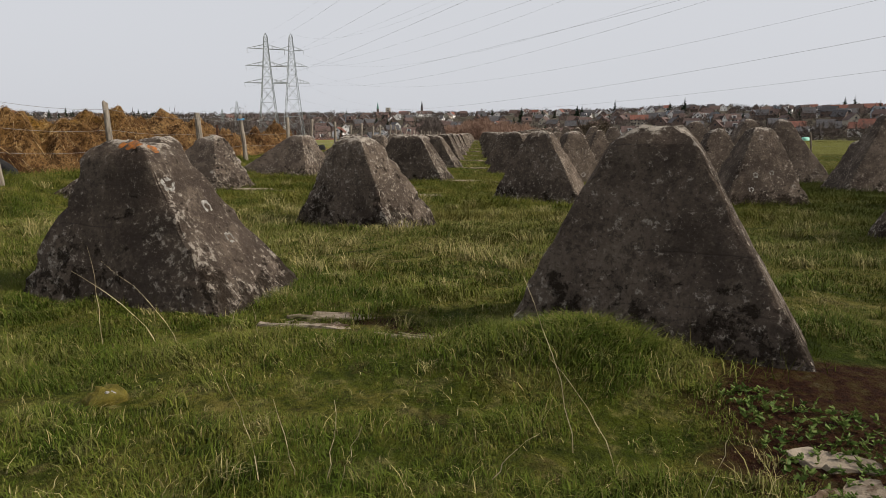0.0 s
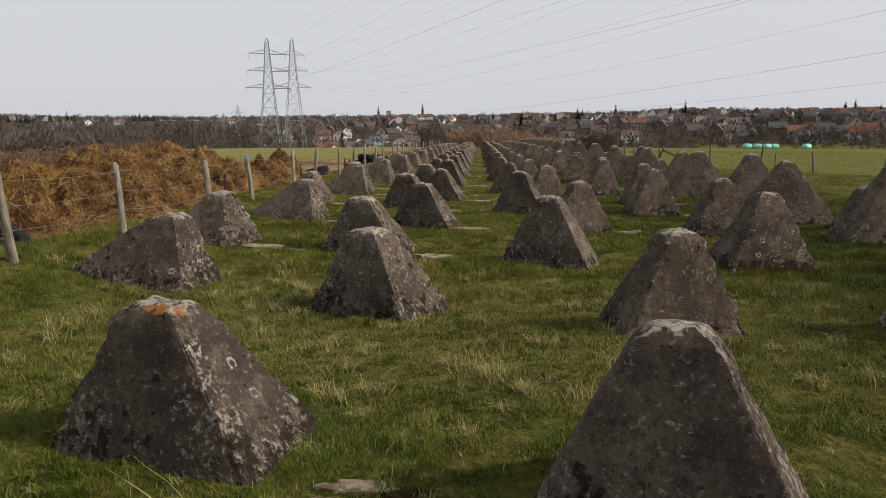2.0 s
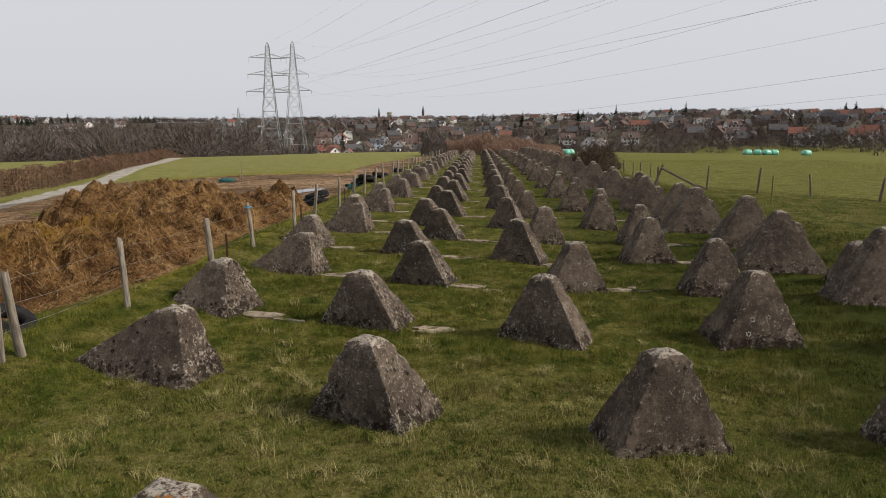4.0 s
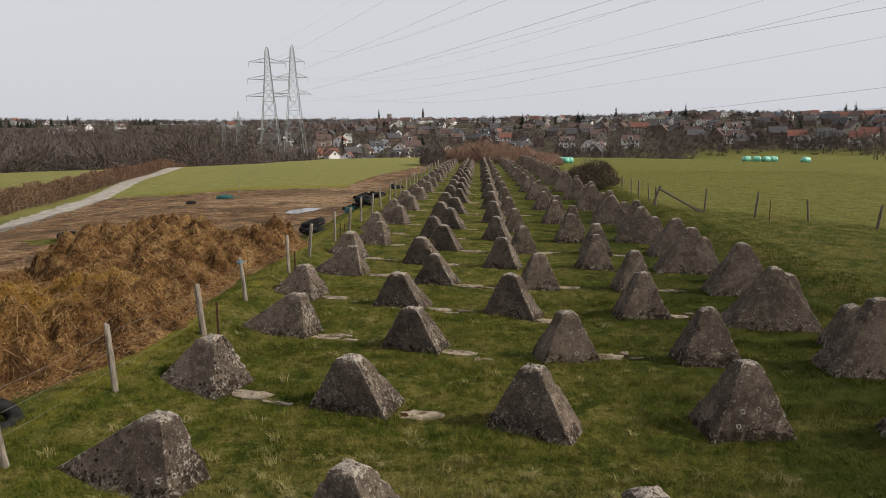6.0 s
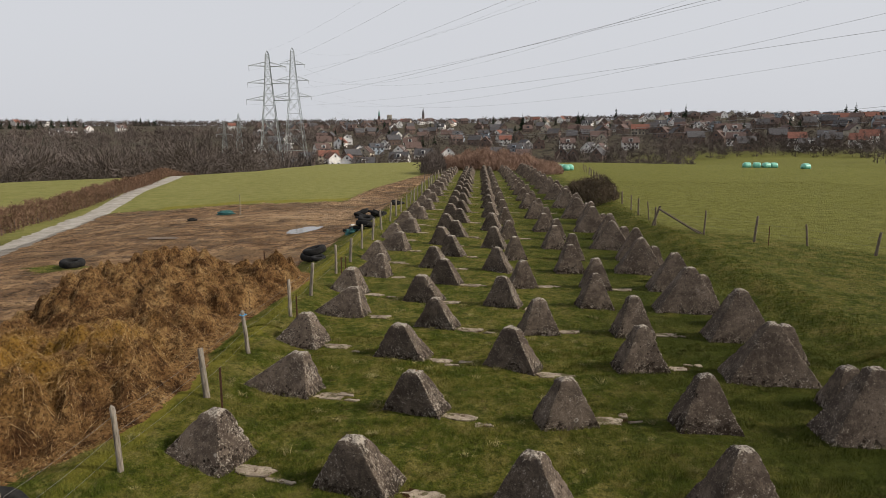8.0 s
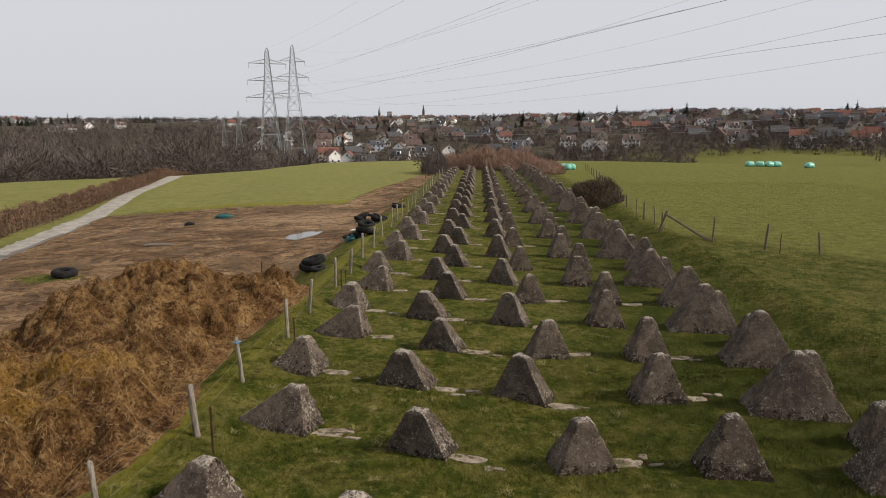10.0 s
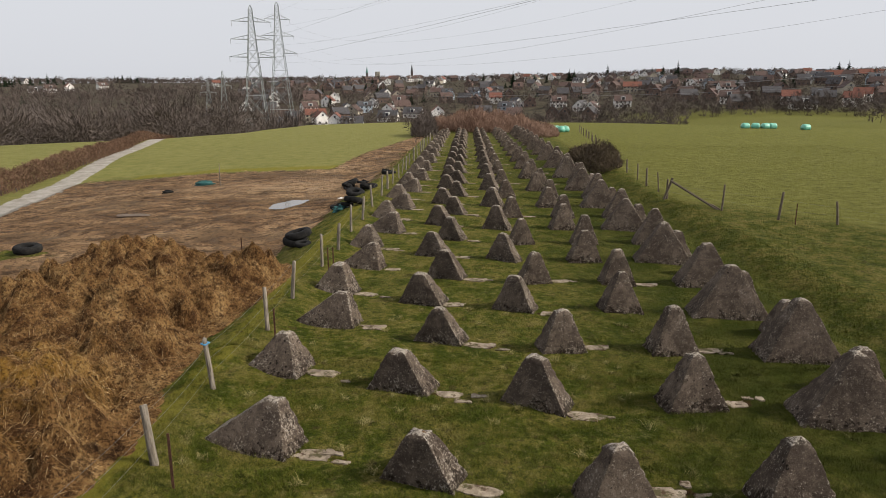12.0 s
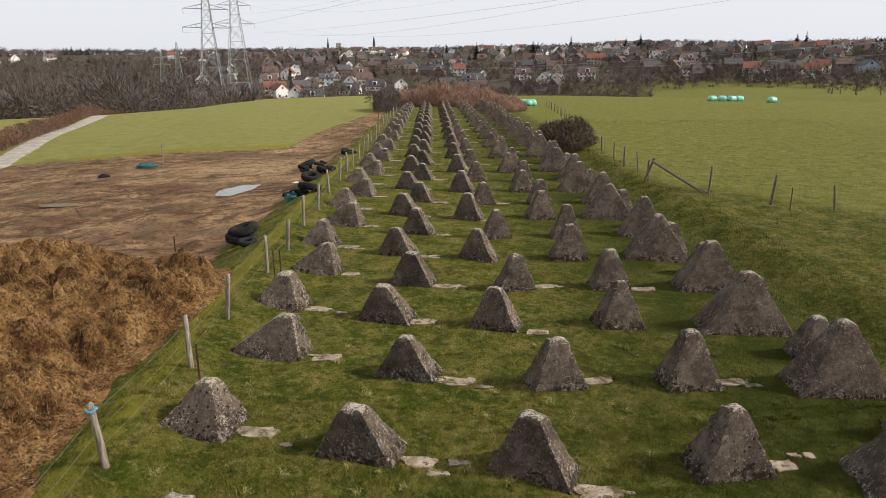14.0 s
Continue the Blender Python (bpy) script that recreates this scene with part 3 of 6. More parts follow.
def build_ground():
    xs, ys = axis(-50, 2600, -14, 12, 0.2, 1.045), axis(-300, 26, 0.5, 26, 0.2, 1.08)
    xs = np.concatenate([axis(-2600, -14.4, -50, -14.4, 0.45, 1.06)[:-1], xs[xs >= -14.01]])
    ys = np.concatenate([ys[ys <= 26.01], axis(26.4, 3000, 26.4, 76, 0.4, 1.035)])
    xs, ys = xs[xs < 2600], np.unique(np.round(ys, 4))
    xs = np.unique(np.round(xs, 4))
    gx, gy = np.meshgrid(xs, ys)
    gz = ground_h(gx, gy)
    v = np.stack([gx.ravel(), gy.ravel(), gz.ravel()], 1)
    w, h = len(xs), len(ys)
    i = (np.arange(h - 1)[:, None] * w + np.arange(w - 1)).ravel()
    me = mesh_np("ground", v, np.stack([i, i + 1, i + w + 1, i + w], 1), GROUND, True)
    x, y = v[:, 0], v[:, 1]
    mud = sstep(-7.3 - 0.5 * wave(x, y, 23, 0.5), -9.2 - 0.8 * wave(x, y, 24, 0.9), x) * sstep(4, 9, y) * sstep(68, 61, y - 0.2 * (x + 20)) * sstep(-31.2, -29.6, x + 0.26 * (y - 45) * 0.9)
    lane = -8.2 - 0.11 * (112 - y)
    mud = np.maximum(mud, 0.8 * sstep(-1.2, 1.2, x - lane) * sstep(-6.6, -7.4, x) * sstep(45, 60, y) * sstep(122, 105, y))
    mud = mud - 0.8 * np.exp(-(((x + 21.0) / 2.2) ** 2 + ((y - 32.5) / 1.6) ** 2)) - 0.7 * np.exp(-(((x + 7.9) / 1.0) ** 2 + ((y - 34) / 5) ** 2))
    mud = mud - 0.2 * np.exp(-(((y - 53.2 - 0.42 * (x + 24)) / 1.0) ** 2)) * sstep(-32, -29, x) * sstep(-19.5, -22, x)
    # gravel track
    px = np.interp(y, [-50, 20, 37, 45, 53, 61, 82, 99, 108, 117, 125], [2, -22, -28.4, -31, -33.1, -35.1, -41.4, -45.4, -48.3, -52, -58])
    path = sstep(1.35, 0.75, abs(x - px)) * sstep(130, 118, y)
    # bare moss and soil
    bare = 1.15 * np.exp(-(((x - 1.5) / 0.85) ** 2 + ((y - 2.1) / 0.85) ** 2)) + 0.75 * np.exp(-(((x + 0.45) / 0.6) ** 2 + ((y - 3.35) / 0.2) ** 2))
    bare = bare + 0.45 * np.exp(-((x - 2.35 + 0.08 * (y - 9)) / 0.22) ** 2) * sstep(1, 4, y) * sstep(40, 30, y) * (1 + wave(x, y, 21, 1.3)) * 0.7
    bare = bare + 0.4 * np.exp(-((x + 6.3) / 0.35) ** 2) * sstep(7, 10, y) * sstep(60, 50, y)
    col = np.ones((len(v), 4), np.float32)
    col[:, 0], col[:, 1], col[:, 2] = np.clip(mud, 0, 1), np.clip(path, 0, 1), np.clip(bare, 0, 1)
    a = me.color_attributes.new("zone", "FLOAT_COLOR", "POINT")
    a.data.foreach_set("color", col.ravel())
    # second set: yellow moss by the fence, tended fields, far woodland floor
    moss = 0.95 * np.exp(-((x + 6.55) / 0.42) ** 2) * sstep(20, 26, y) * sstep(70, 50, y) + 0.75 * np.exp(-((x + 6.25) / 0.5) ** 2) * sstep(6, 9, y) * sstep(26, 20, y)
    moss = moss + 0.55 * np.exp(-(((x + 0.5) / 0.9) ** 2 + ((y - 3.75) / 0.22) ** 2))
    moss = moss + 0.9 * np.exp(-(((x + 13.5) / 6.5) ** 2 + ((y - 56) / 4.5) ** 2))
    moss = moss + 0.8 * np.exp(-(((y - 53.2 - 0.42 * (x + 24)) / 1.0) ** 2)) * sstep(-32, -29, x) * sstep(-19.5, -22, x)
    moss = moss + 0.75 * np.exp(-((y - 0.2 * (x + 20) - 66) / 1.6) ** 2) * sstep(-8, -10, x) * sstep(-32, -30, x)
    d = np.hypot(x, y)
    field = np.maximum(sstep(11.3, 13, x) * sstep(-1.2, 1.5, (x - 12.3) * 0.8 + (y - 45.5) * 0.6), sstep(-6.8, -8, x) * sstep(60, 66, y))
    field = np.maximum(field, sstep(-30, -34, x))
    wood = sstep(205, 250, d) * (1 - sstep(20, 120, x) * sstep(480, 410, d) * 0.95)
    col[:, 0], col[:, 1], col[:, 2] = np.clip(moss, 0, 1), np.clip(field, 0, 1), np.clip(wood, 0, 1)
    a = me.color_attributes.new("cover", "FLOAT_COLOR", "POINT")
    a.data.foreach_set("color", col.ravel())
    return tagged(new("ground", me), "green meadow ground with muddy yard and gravel track", "ground", "", "structure")


build_ground()


# ---- concrete teeth ----
def corner_ring(r, per_side, per_corner):
    """A unit square outline with worn corners of radius r, even points along each side."""
    pts = []
    for q in range(4):
        c, sn = (1, 0, -1, 0)[q], (0, 1, 0, -1)[q]
        side = [(1.0, -1 + r + (2 - 2 * r) * i / per_side, abs(2 * i / per_side - 1)) for i in range(per_side + 1)]
        side += [(1 - r + r * math.cos(t), 1 - r + r * math.sin(t), 1.15) for t in (math.pi / 2 * i / (per_corner + 1) for i in range(1, per_corner + 1))]
        pts += [(x * c - y * sn, x * sn + y * c, e) for x, y, e in side]
    return pts


def tooth_mesh(w, d, h, tw, td, ox, oy, seed, per_side=9, levels=20, material=None):
    """A worn truncated pyramid: base w x d, flat top tw x td set off by ox, oy, h high."""
    ring = corner_ring(0.04, per_side, 1)
    around = len(ring)
    prof = [(-0.25 + (h + 0.25 - 0.10) * i / levels, 1.0) for i in range(levels + 1)]
    prof += [(h - 0.065, 0.97), (h - 0.035, 0.90), (h - 0.012, 0.77), (h + 0.004, 0.57), (h + 0.012, 0.36), (h + 0.017, 0.17), (h + 0.019, 0.001)]
    v, f = [], []
    rnd = random.Random(seed)
    off = Vector((rnd.uniform(0, 50), rnd.uniform(0, 50), rnd.uniform(0, 50)))
    for z, s in prof:
        t = min(z / h, 1.0)
        u = t + 0.012 * math.sin(math.pi * max(0.0, t))
        hw, hd = (w + (tw - w) * u) / 2, (d + (td - d) * u) / 2
        for x, y, e in ring:
            p = Vector((ox * u + x * hw * s, oy * u + y * hd * s, z))
            edge = max(0.0, e - 0.6) / 0.4 if s > 0.9 else 0.7
            chip = min(0.0, noise.noise(p * 8.0 - off) - 0.05) * 0.07 * edge + min(0.0, noise.noise(p * 3.1 - off) + 0.1) * 0.04 * edge
            g = noise.noise(p * 1.7 + off) * 0.014 + noise.noise(p * 9.0 + off) * 0.004 + chip
            q = Vector((x * hw, y * hd, 0.0))
            if q.length > 1e-4:
                p += q.normalized() * g * (1 if s > 0.9 else 0.35)
            if s <= 0.95:
                p.z += noise.noise(p * 7 + off) * 0.03 + noise.noise(p * 16 + off) * 0.012
            v.append(p)
    for j in range(len(prof) - 1):
        for i in range(around):
            k = (i + 1) % around
            f.append((j * around + i, j * around + k, (j + 1) * around + k, (j + 1) * around + i))
    me = mesh_np("concrete_tooth", np.array(v), np.array(f), material or CONCRETE, True)
    me.set_sharp_from_angle(angle=radians(24))
    return me


# row: x of the top of even and odd blocks, y of block 0, base w and d of each, height of the top over datum, top w, d,
# set-off of the top, turns, label, then the odd blocks' shift in y and the spacing past block 0
NEAR_STEP = 3.40
ROWS_OF_TEETH = [
    ((-4.66, -3.94), 18.42, (1.42, 1.90), (1.00, 0.84), 0.90, 0.33, 0.31, ((0.10, 0.16), (0.46, 0.16)), (-14, -15), "low grey concrete dragon's tooth with a long slope", -0.08, 3.28),
    ((-1.98, -1.25), 17.38, (1.40, 1.34), (0.82, 0.74), 0.90, 0.35, 0.31, ((-0.05, -0.13), (0.0, -0.17)), (-17, -19), "low grey concrete dragon's tooth with pale lichen", -0.20, 3.22),
    ((0.92, 1.84), 16.85, (1.40, 1.20), (0.70, 0.74), 0.97, 0.33, 0.30, ((-0.03, -0.04), (-0.04, -0.14)), (-24, 9), "grey concrete dragon's tooth standing in grass", -0.15, 3.22),
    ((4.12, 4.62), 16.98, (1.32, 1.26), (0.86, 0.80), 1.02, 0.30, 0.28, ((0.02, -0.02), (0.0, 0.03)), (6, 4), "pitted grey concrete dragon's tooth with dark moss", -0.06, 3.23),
    ((7.20, 7.68), 16.60, (2.20, 1.90), (1.14, 1.10), 1.31, 0.29, 0.29, ((0.0, -0.02), (0.0, -0.02)), (-7, -3), "tall grey concrete dragon's tooth of the highest row", 0.0, 3.33),
    ((8.06, 8.06), 17.90, (1.06, 1.06), (0.84, 0.84), 0.80, 0.30, 0.28, ((0.0, 0.0), (0.0, 0.0)), (0, 0), "small concrete dragon's tooth behind the tall row", 0.28, 3.30),
]
# nearest blocks: shift in x and y, further turn, share of the base's width and depth
NEAREST = {(1, -4): (0.01, 0.03, 4, 1.0, 1.04), (2, -4): (-0.10, -0.03, 4, 0.97, 1.0), (0, -3): (0.04, 0.05, 0, 1.08, 0.95), (1, -3): (0, 0, -9, 0.94, 1.28),
           (2, -3): (-0.08, -0.02, 5, 1.06, 1.0), (0, -2): (0.08, 0, -6, 1.0, 1.0), (1, -2): (0.04, 0.02, 2, 0.98, 1.05), (2, -1): (0.0, 0.0, 6, 1.02, 1.0), (3, -2): (0.0, 0.08, 0, 1.0, 1.06)}
KMIN, KMAX = -5, 34


def tooth_y(row, k):
    return row[1] + (NEAR_STEP if k < 0 else row[11]) * k + (row[10] if k % 2 else 0.0)


TEETH = []


def crust_patch(tooth, place, outer, inner, material, name, seed, label):
    """A crust of lichen that lies on the tooth's skin; place in the world."""
    tree = BVHTree.FromPolygons([v.co[:] for v in tooth.data.vertices], [p.vertices[:] for p in tooth.data.polygons])
    inv = tooth.matrix_world.inverted()
    spot, normal, _, _ = tree.find_nearest(inv @ Vector(place))
    q = normal.to_track_quat("Z", "Y")
    n, rings = 22, 4
    v, f = [], []
    for j in range(rings):
        for i in range(n):
            a = 2 * math.pi * i / n
            k = 1 + 0.55 * noise.noise(Vector((math.cos(a) * 2, math.sin(a) * 2, seed + 0.3 * j)))
            r = (inner + (outer - inner) * j / (rings - 1)) * k
            p, nn, _, _ = tree.find_nearest(spot + q @ Vector((r * math.cos(a), r * math.sin(a), 0)))
            v.append(p + nn * (0.004 if 0 < j < rings - 1 else 0.0005))
    for j in range(rings - 1):
        for i in range(n):
            m = (i + 1) % n
            if inner and noise.noise(Vector((i * 0.35, seed, 0))) > 0.28:
                continue
            f.append((j * n + i, j * n + m, (j + 1) * n + m, (j + 1) * n + i))
    part(name, mesh_np(name, np.array(v), np.array(f), material, True), material, tooth, label)


NAMED_TEETH, TOOTH_AT = {}, {}


def build_teeth():
    for r, row in enumerate(ROWS_OF_TEETH):
        xs, y0, ws, ds, h, tw, td, offs, turns, label = row[:10]
        rnd = random.Random(100 + r)
        j = rnd.uniform
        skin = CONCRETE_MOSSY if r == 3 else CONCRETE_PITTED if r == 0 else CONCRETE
        low = float(ground_h(xs[0], 40.0))
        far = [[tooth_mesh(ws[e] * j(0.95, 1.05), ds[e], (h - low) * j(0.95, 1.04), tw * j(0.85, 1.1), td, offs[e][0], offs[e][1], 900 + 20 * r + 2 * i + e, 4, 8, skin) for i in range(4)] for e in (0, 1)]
        for k in range(KMIN, KMAX):
            y = tooth_y(row, k)
            if y < 2.5 or y > 121 or (r == 5 and k < -1):
                continue
            e = k % 2
            x, w, d, (ox, oy) = xs[e], ws[e], ds[e], offs[e]
            jx, jy, jt, jh = j(-0.05, 0.05), j(-0.06, 0.06), j(-4, 4), j(0.96, 1.04)
            if k < 0:
                jx, jy, jt, narrow, deep = NEAREST.get((r, k), (0, 0, 0, 1.0, 1.0))
                w, d = w * narrow, d * deep
                jh = 1.0
            z = float(ground_h(x, y))
            a = turns[e] + jt
            c = Matrix.Rotation(radians(a), 4, "Z") @ Vector((ox, oy, 0))
            cx, cy = x - c.x + jx, y - c.y + jy
            TEETH.append((cx, cy, w / 2, d / 2, a))
            TOOTH_AT[(r, k)] = (cx, cy, w, d, a)
            if k < 7:
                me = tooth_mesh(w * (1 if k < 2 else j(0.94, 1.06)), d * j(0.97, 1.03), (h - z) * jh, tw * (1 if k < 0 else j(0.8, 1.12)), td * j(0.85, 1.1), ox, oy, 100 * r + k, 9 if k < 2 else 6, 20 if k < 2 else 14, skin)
            else:
                me = far[e][rnd.randrange(4)]
            ob = tagged(new("concrete_tooth", me), label, "dragon's tooth", "rows of concrete teeth")
            ob.matrix_world = pose(cx, cy, z, 0, 0, a)
            NAMED_TEETH[(r, k)] = ob
    for key, spots in (((1, -4), ((-1.70, 3.64, 0.67), (-1.52, 3.80, 0.56), (-1.40, 3.80, 0.38))), ((3, -2), ((3.98, 9.84, 0.385), (3.92, 9.73, 0.2), (4.22, 9.84, 0.42))), ((0, -3), ((-3.71, 7.58, 0.36), (-3.45, 7.75, 0.36)))):
        for i, p in enumerate(spots):
            crust_patch(NAMED_TEETH[key], p, 0.042 - 0.004 * i, 0.022, LICHEN, "lichen_rosette", 3.0 * i + key[0], "pale grey lichen ring")
    for i, p in enumerate(((-1.89, 3.68, 0.89), (-1.80, 3.72, 0.89), (-1.97, 3.70, 0.89))):
        crust_patch(NAMED_TEETH[(1, -4)], p, 0.05 - 0.012 * i, 0.0, ORANGE_LICHEN, "orange_lichen", 5.0 * i, "bright orange lichen crust")


build_teeth()


# ---- concrete footing showing between the teeth ----
def slab_mesh(w, d, seed):
    rnd = random.Random(seed)
    n = 32
    ring = []
    for i in range(n):
        a = 2 * math.pi * i / n
        k = 1 + 0.5 * noise.noise(Vector((math.cos(a) * 1.4, math.sin(a) * 1.4, seed * 3.1))) + 0.22 * noise.noise(Vector((math.cos(a) * 4, math.sin(a) * 4, seed * 1.7))) + rnd.uniform(-0.03, 0.03)
        ring.append((w / 2 * k * math.copysign(abs(math.cos(a)) ** 0.7, math.cos(a)), d / 2 * k * math.copysign(abs(math.sin(a)) ** 0.7, math.sin(a))))
    bm = bmesh.new()
    top = [bm.verts.new((x, y, 0.020 + rnd.uniform(-0.010, 0.010))) for x, y in ring]
    low = [bm.verts.new((x * 1.04, y * 1.04, -0.12)) for x, y in ring]
    bm.faces.new(top)
    for i in range(n):
        j = (i + 1) % n
        bm.faces.new((low[i], low[j], top[j], top[i]))
    return mesh_bm("concrete_slab", bm, SLAB)


SLABS = []


def build_slabs():
    """Footings that show beside the teeth, from each foot towards the next row."""
    rnd = random.Random(5)
    kinds = [slab_mesh(rnd.uniform(0.52, 0.82), rnd.uniform(0.26, 0.40), 50 + i) for i in range(10)]
    bits = [slab_mesh(rnd.uniform(0.18, 0.36), rnd.uniform(0.10, 0.2), 80 + i) for i in range(6)]
    for r in range(4):
        for k in range(KMIN, 24):
            if (r, k) not in TOOTH_AT:
                continue
            cx, cy, w, d, a = TOOTH_AT[(r, k)]
            if cy < 9.0 or rnd.random() > (0.95, 0.9, 0.75, 0.6)[r]:
                continue
            c, q = math.cos(radians(a)), math.sin(radians(a))
            out = w / 2 + rnd.uniform(0.28, 0.40)
            pieces = [(out, rnd.uniform(-0.16, 0.02), kinds)] + [(out + rnd.uniform(0.1, 0.75), rnd.uniform(-0.3, 0.2), bits) for _ in range(rnd.choice((0, 1, 2)))]
            for u, v, pick in pieces:
                x, y = cx + u * c - v * q, cy + u * q + v * c
                ob = tagged(new("concrete_slab", pick[rnd.randrange(len(pick))]), "flat mossy concrete footing flush with the grass", "footing", "footings between the teeth")
                ob.matrix_world = pose(x, y, float(ground_h(x, y)), 0, 0, a * 0.5 + rnd.uniform(-10, 10))
                SLABS.append((x, y, 0.40 if pick is kinds else 0.15, 0.17 if pick is kinds else 0.09))


for x, y, t, i, sx, sy in ((1.28, 1.80, 20, 91, 0.34, 0.12), (1.10, 1.98, -10, 92, 0.20, 0.13), (0.98, 1.72, 35, 93, 0.30, 0.16), (1.42, 2.02, 0, 94, 0.16, 0.10), (1.52, 1.62, 25, 99, 0.3, 0.16),
                           (-0.86, 3.22, -4, 95, 0.46, 0.09), (-0.30, 3.12, -8, 96, 0.36, 0.10), (-0.74, 3.40, 4, 97, 0.42, 0.14)):
    bit = tagged(new("concrete_slab", slab_mesh(sx, sy, i)), "broken bit of concrete footing in bare soil", "footing", "footings between the teeth")
    bit.matrix_world = pose(x, y, float(ground_h(x, y)) - 0.010, 0, 0, t)
    SLABS.append((x, y, sx * 0.5, sy * 0.55))


build_slabs()


# ---- strands and twigs ----
def strands(n, at, along, width, rs, taper=0.0):
    """Thin strips, or points with no taper: places at, vectors along, each width wide. Returns places and faces."""
    side = np.cross(along, rs.normal(size=(n, 3)))
    side /= np.linalg.norm(side, axis=1)[:, None] + 1e-9
    side *= np.asarray(width).reshape(-1, 1) / 2
    if taper is None:
        v = np.empty((n, 3, 3))
        v[:, 0], v[:, 1], v[:, 2] = at - side, at + side, at + along
        return v.reshape(-1, 3), np.arange(3 * n).reshape(n, 3)
    v = np.empty((n, 4, 3))
    v[:, 0], v[:, 1] = at - side, at + side
    v[:, 2], v[:, 3] = at + along + side * taper, at + along - side * taper
    return v.reshape(-1, 3), np.arange(4 * n).reshape(n, 4)


def blades(n, x, y, z, height, width, rs, lean=0.5, simple=False):
    """Bent grass blades of three triangles each, or of one."""
    a = rs.uniform(0, 2 * np.pi, n) * 0.75 + 2.2 * wave(x, y, 90, 2.0) + 1.5 * wave(x, y, 91, 6.0)
    l = height * rs.uniform(0.1, 1.3, n) * lean
    dx, dy = np.cos(a) * l, np.sin(a) * l
    b = a + rs.uniform(0.6, 2.5, n)
    sx, sy = np.cos(b) * width / 2, np.sin(b) * width / 2
    if simple:
        v = np.empty((n, 3, 3))
        v[:, 0], v[:, 1] = np.stack([x - sx, y - sy, z - 0.01], 1), np.stack([x + sx, y + sy, z - 0.01], 1)
        v[:, 2] = np.stack([x + dx * 0.8, y + dy * 0.8, z + height * rs.uniform(0.6, 1.0, n)], 1)
        return v.reshape(-1, 3), np.arange(3 * n).reshape(n, 3)
    v = np.empty((n, 5, 3))
    v[:, 0] = np.stack([x - sx, y - sy, z - 0.01], 1)
    v[:, 1] = np.stack([x + sx, y + sy, z - 0.01], 1)
    v[:, 2] = np.stack([x + sx * 0.8 + dx * 0.35, y + sy * 0.8 + dy * 0.35, z + height * 0.6], 1)
    v[:, 3] = np.stack([x - sx * 0.8 + dx * 0.35, y - sy * 0.8 + dy * 0.35, z + height * 0.6], 1)
    v[:, 4] = np.stack([x + dx, y + dy, z + height * rs.uniform(0.5, 1.0, n)], 1)
    i = np.arange(n)[:, None] * 5
    f = np.concatenate([i + [0, 1, 2], i + [0, 2, 3], i + [3, 2, 4]])
    return v.reshape(-1, 3), f


def stuff(name, sets, material, label, category, parent=None):
    vs, fs, base = [], [], 0
    for v, f in sets:
        vs.append(v)
        fs.append(f + base)
        base += len(v)
    ob = new(name, mesh_np(name, np.concatenate(vs), np.concatenate(fs), material))
    if parent:
        ob.parent = parent
        return tagged(ob, label, "", "", "stuff")
    return tagged(ob, label, category, "", "stuff")


# ---- manure heap ----
HX, HY = np.arange(-21, -5.8, 0.11), np.arange(8.5, 35, 0.11)


def heap_grid():
    gx, gy = np.meshgrid(HX, HY)
    h = heap_h(gx, gy)
    lump = np.zeros(gx.size)
    for i, (x, y) in enumerate(zip(gx.ravel(), gy.ravel())):
        p = Vector((x, y, 0.0))
        lump[i] = 0.30 * noise.noise(p * 0.6) + 0.75 * abs(noise.noise(p * 0.95)) + 0.58 * abs(noise.noise(p * 1.9 + Vector((3, 7, 0)))) + 0.36 * abs(noise.noise(p * 3.7)) - 0.58
    z = ground_h(gx, gy) + h + lump.reshape(gx.shape) * np.clip(h * 1.5, 0, 1) - 0.04
    return np.where(h < 0.02, ground_h(gx, gy) - 0.2, z)


HZ = heap_grid()


def heap_top(x, y):
    """Height of the heap's lumpy skin."""
    u, v = np.clip((x - HX[0]) / 0.11, 0, len(HX) - 1.01), np.clip((y - HY[0]) / 0.11, 0, len(HY) - 1.01)
    i, j = u.astype(int), v.astype(int)
    a, b = u - i, v - j
    return (HZ[j, i] * (1 - a) + HZ[j, i + 1] * a) * (1 - b) + (HZ[j + 1, i] * (1 - a) + HZ[j + 1, i + 1] * a) * b


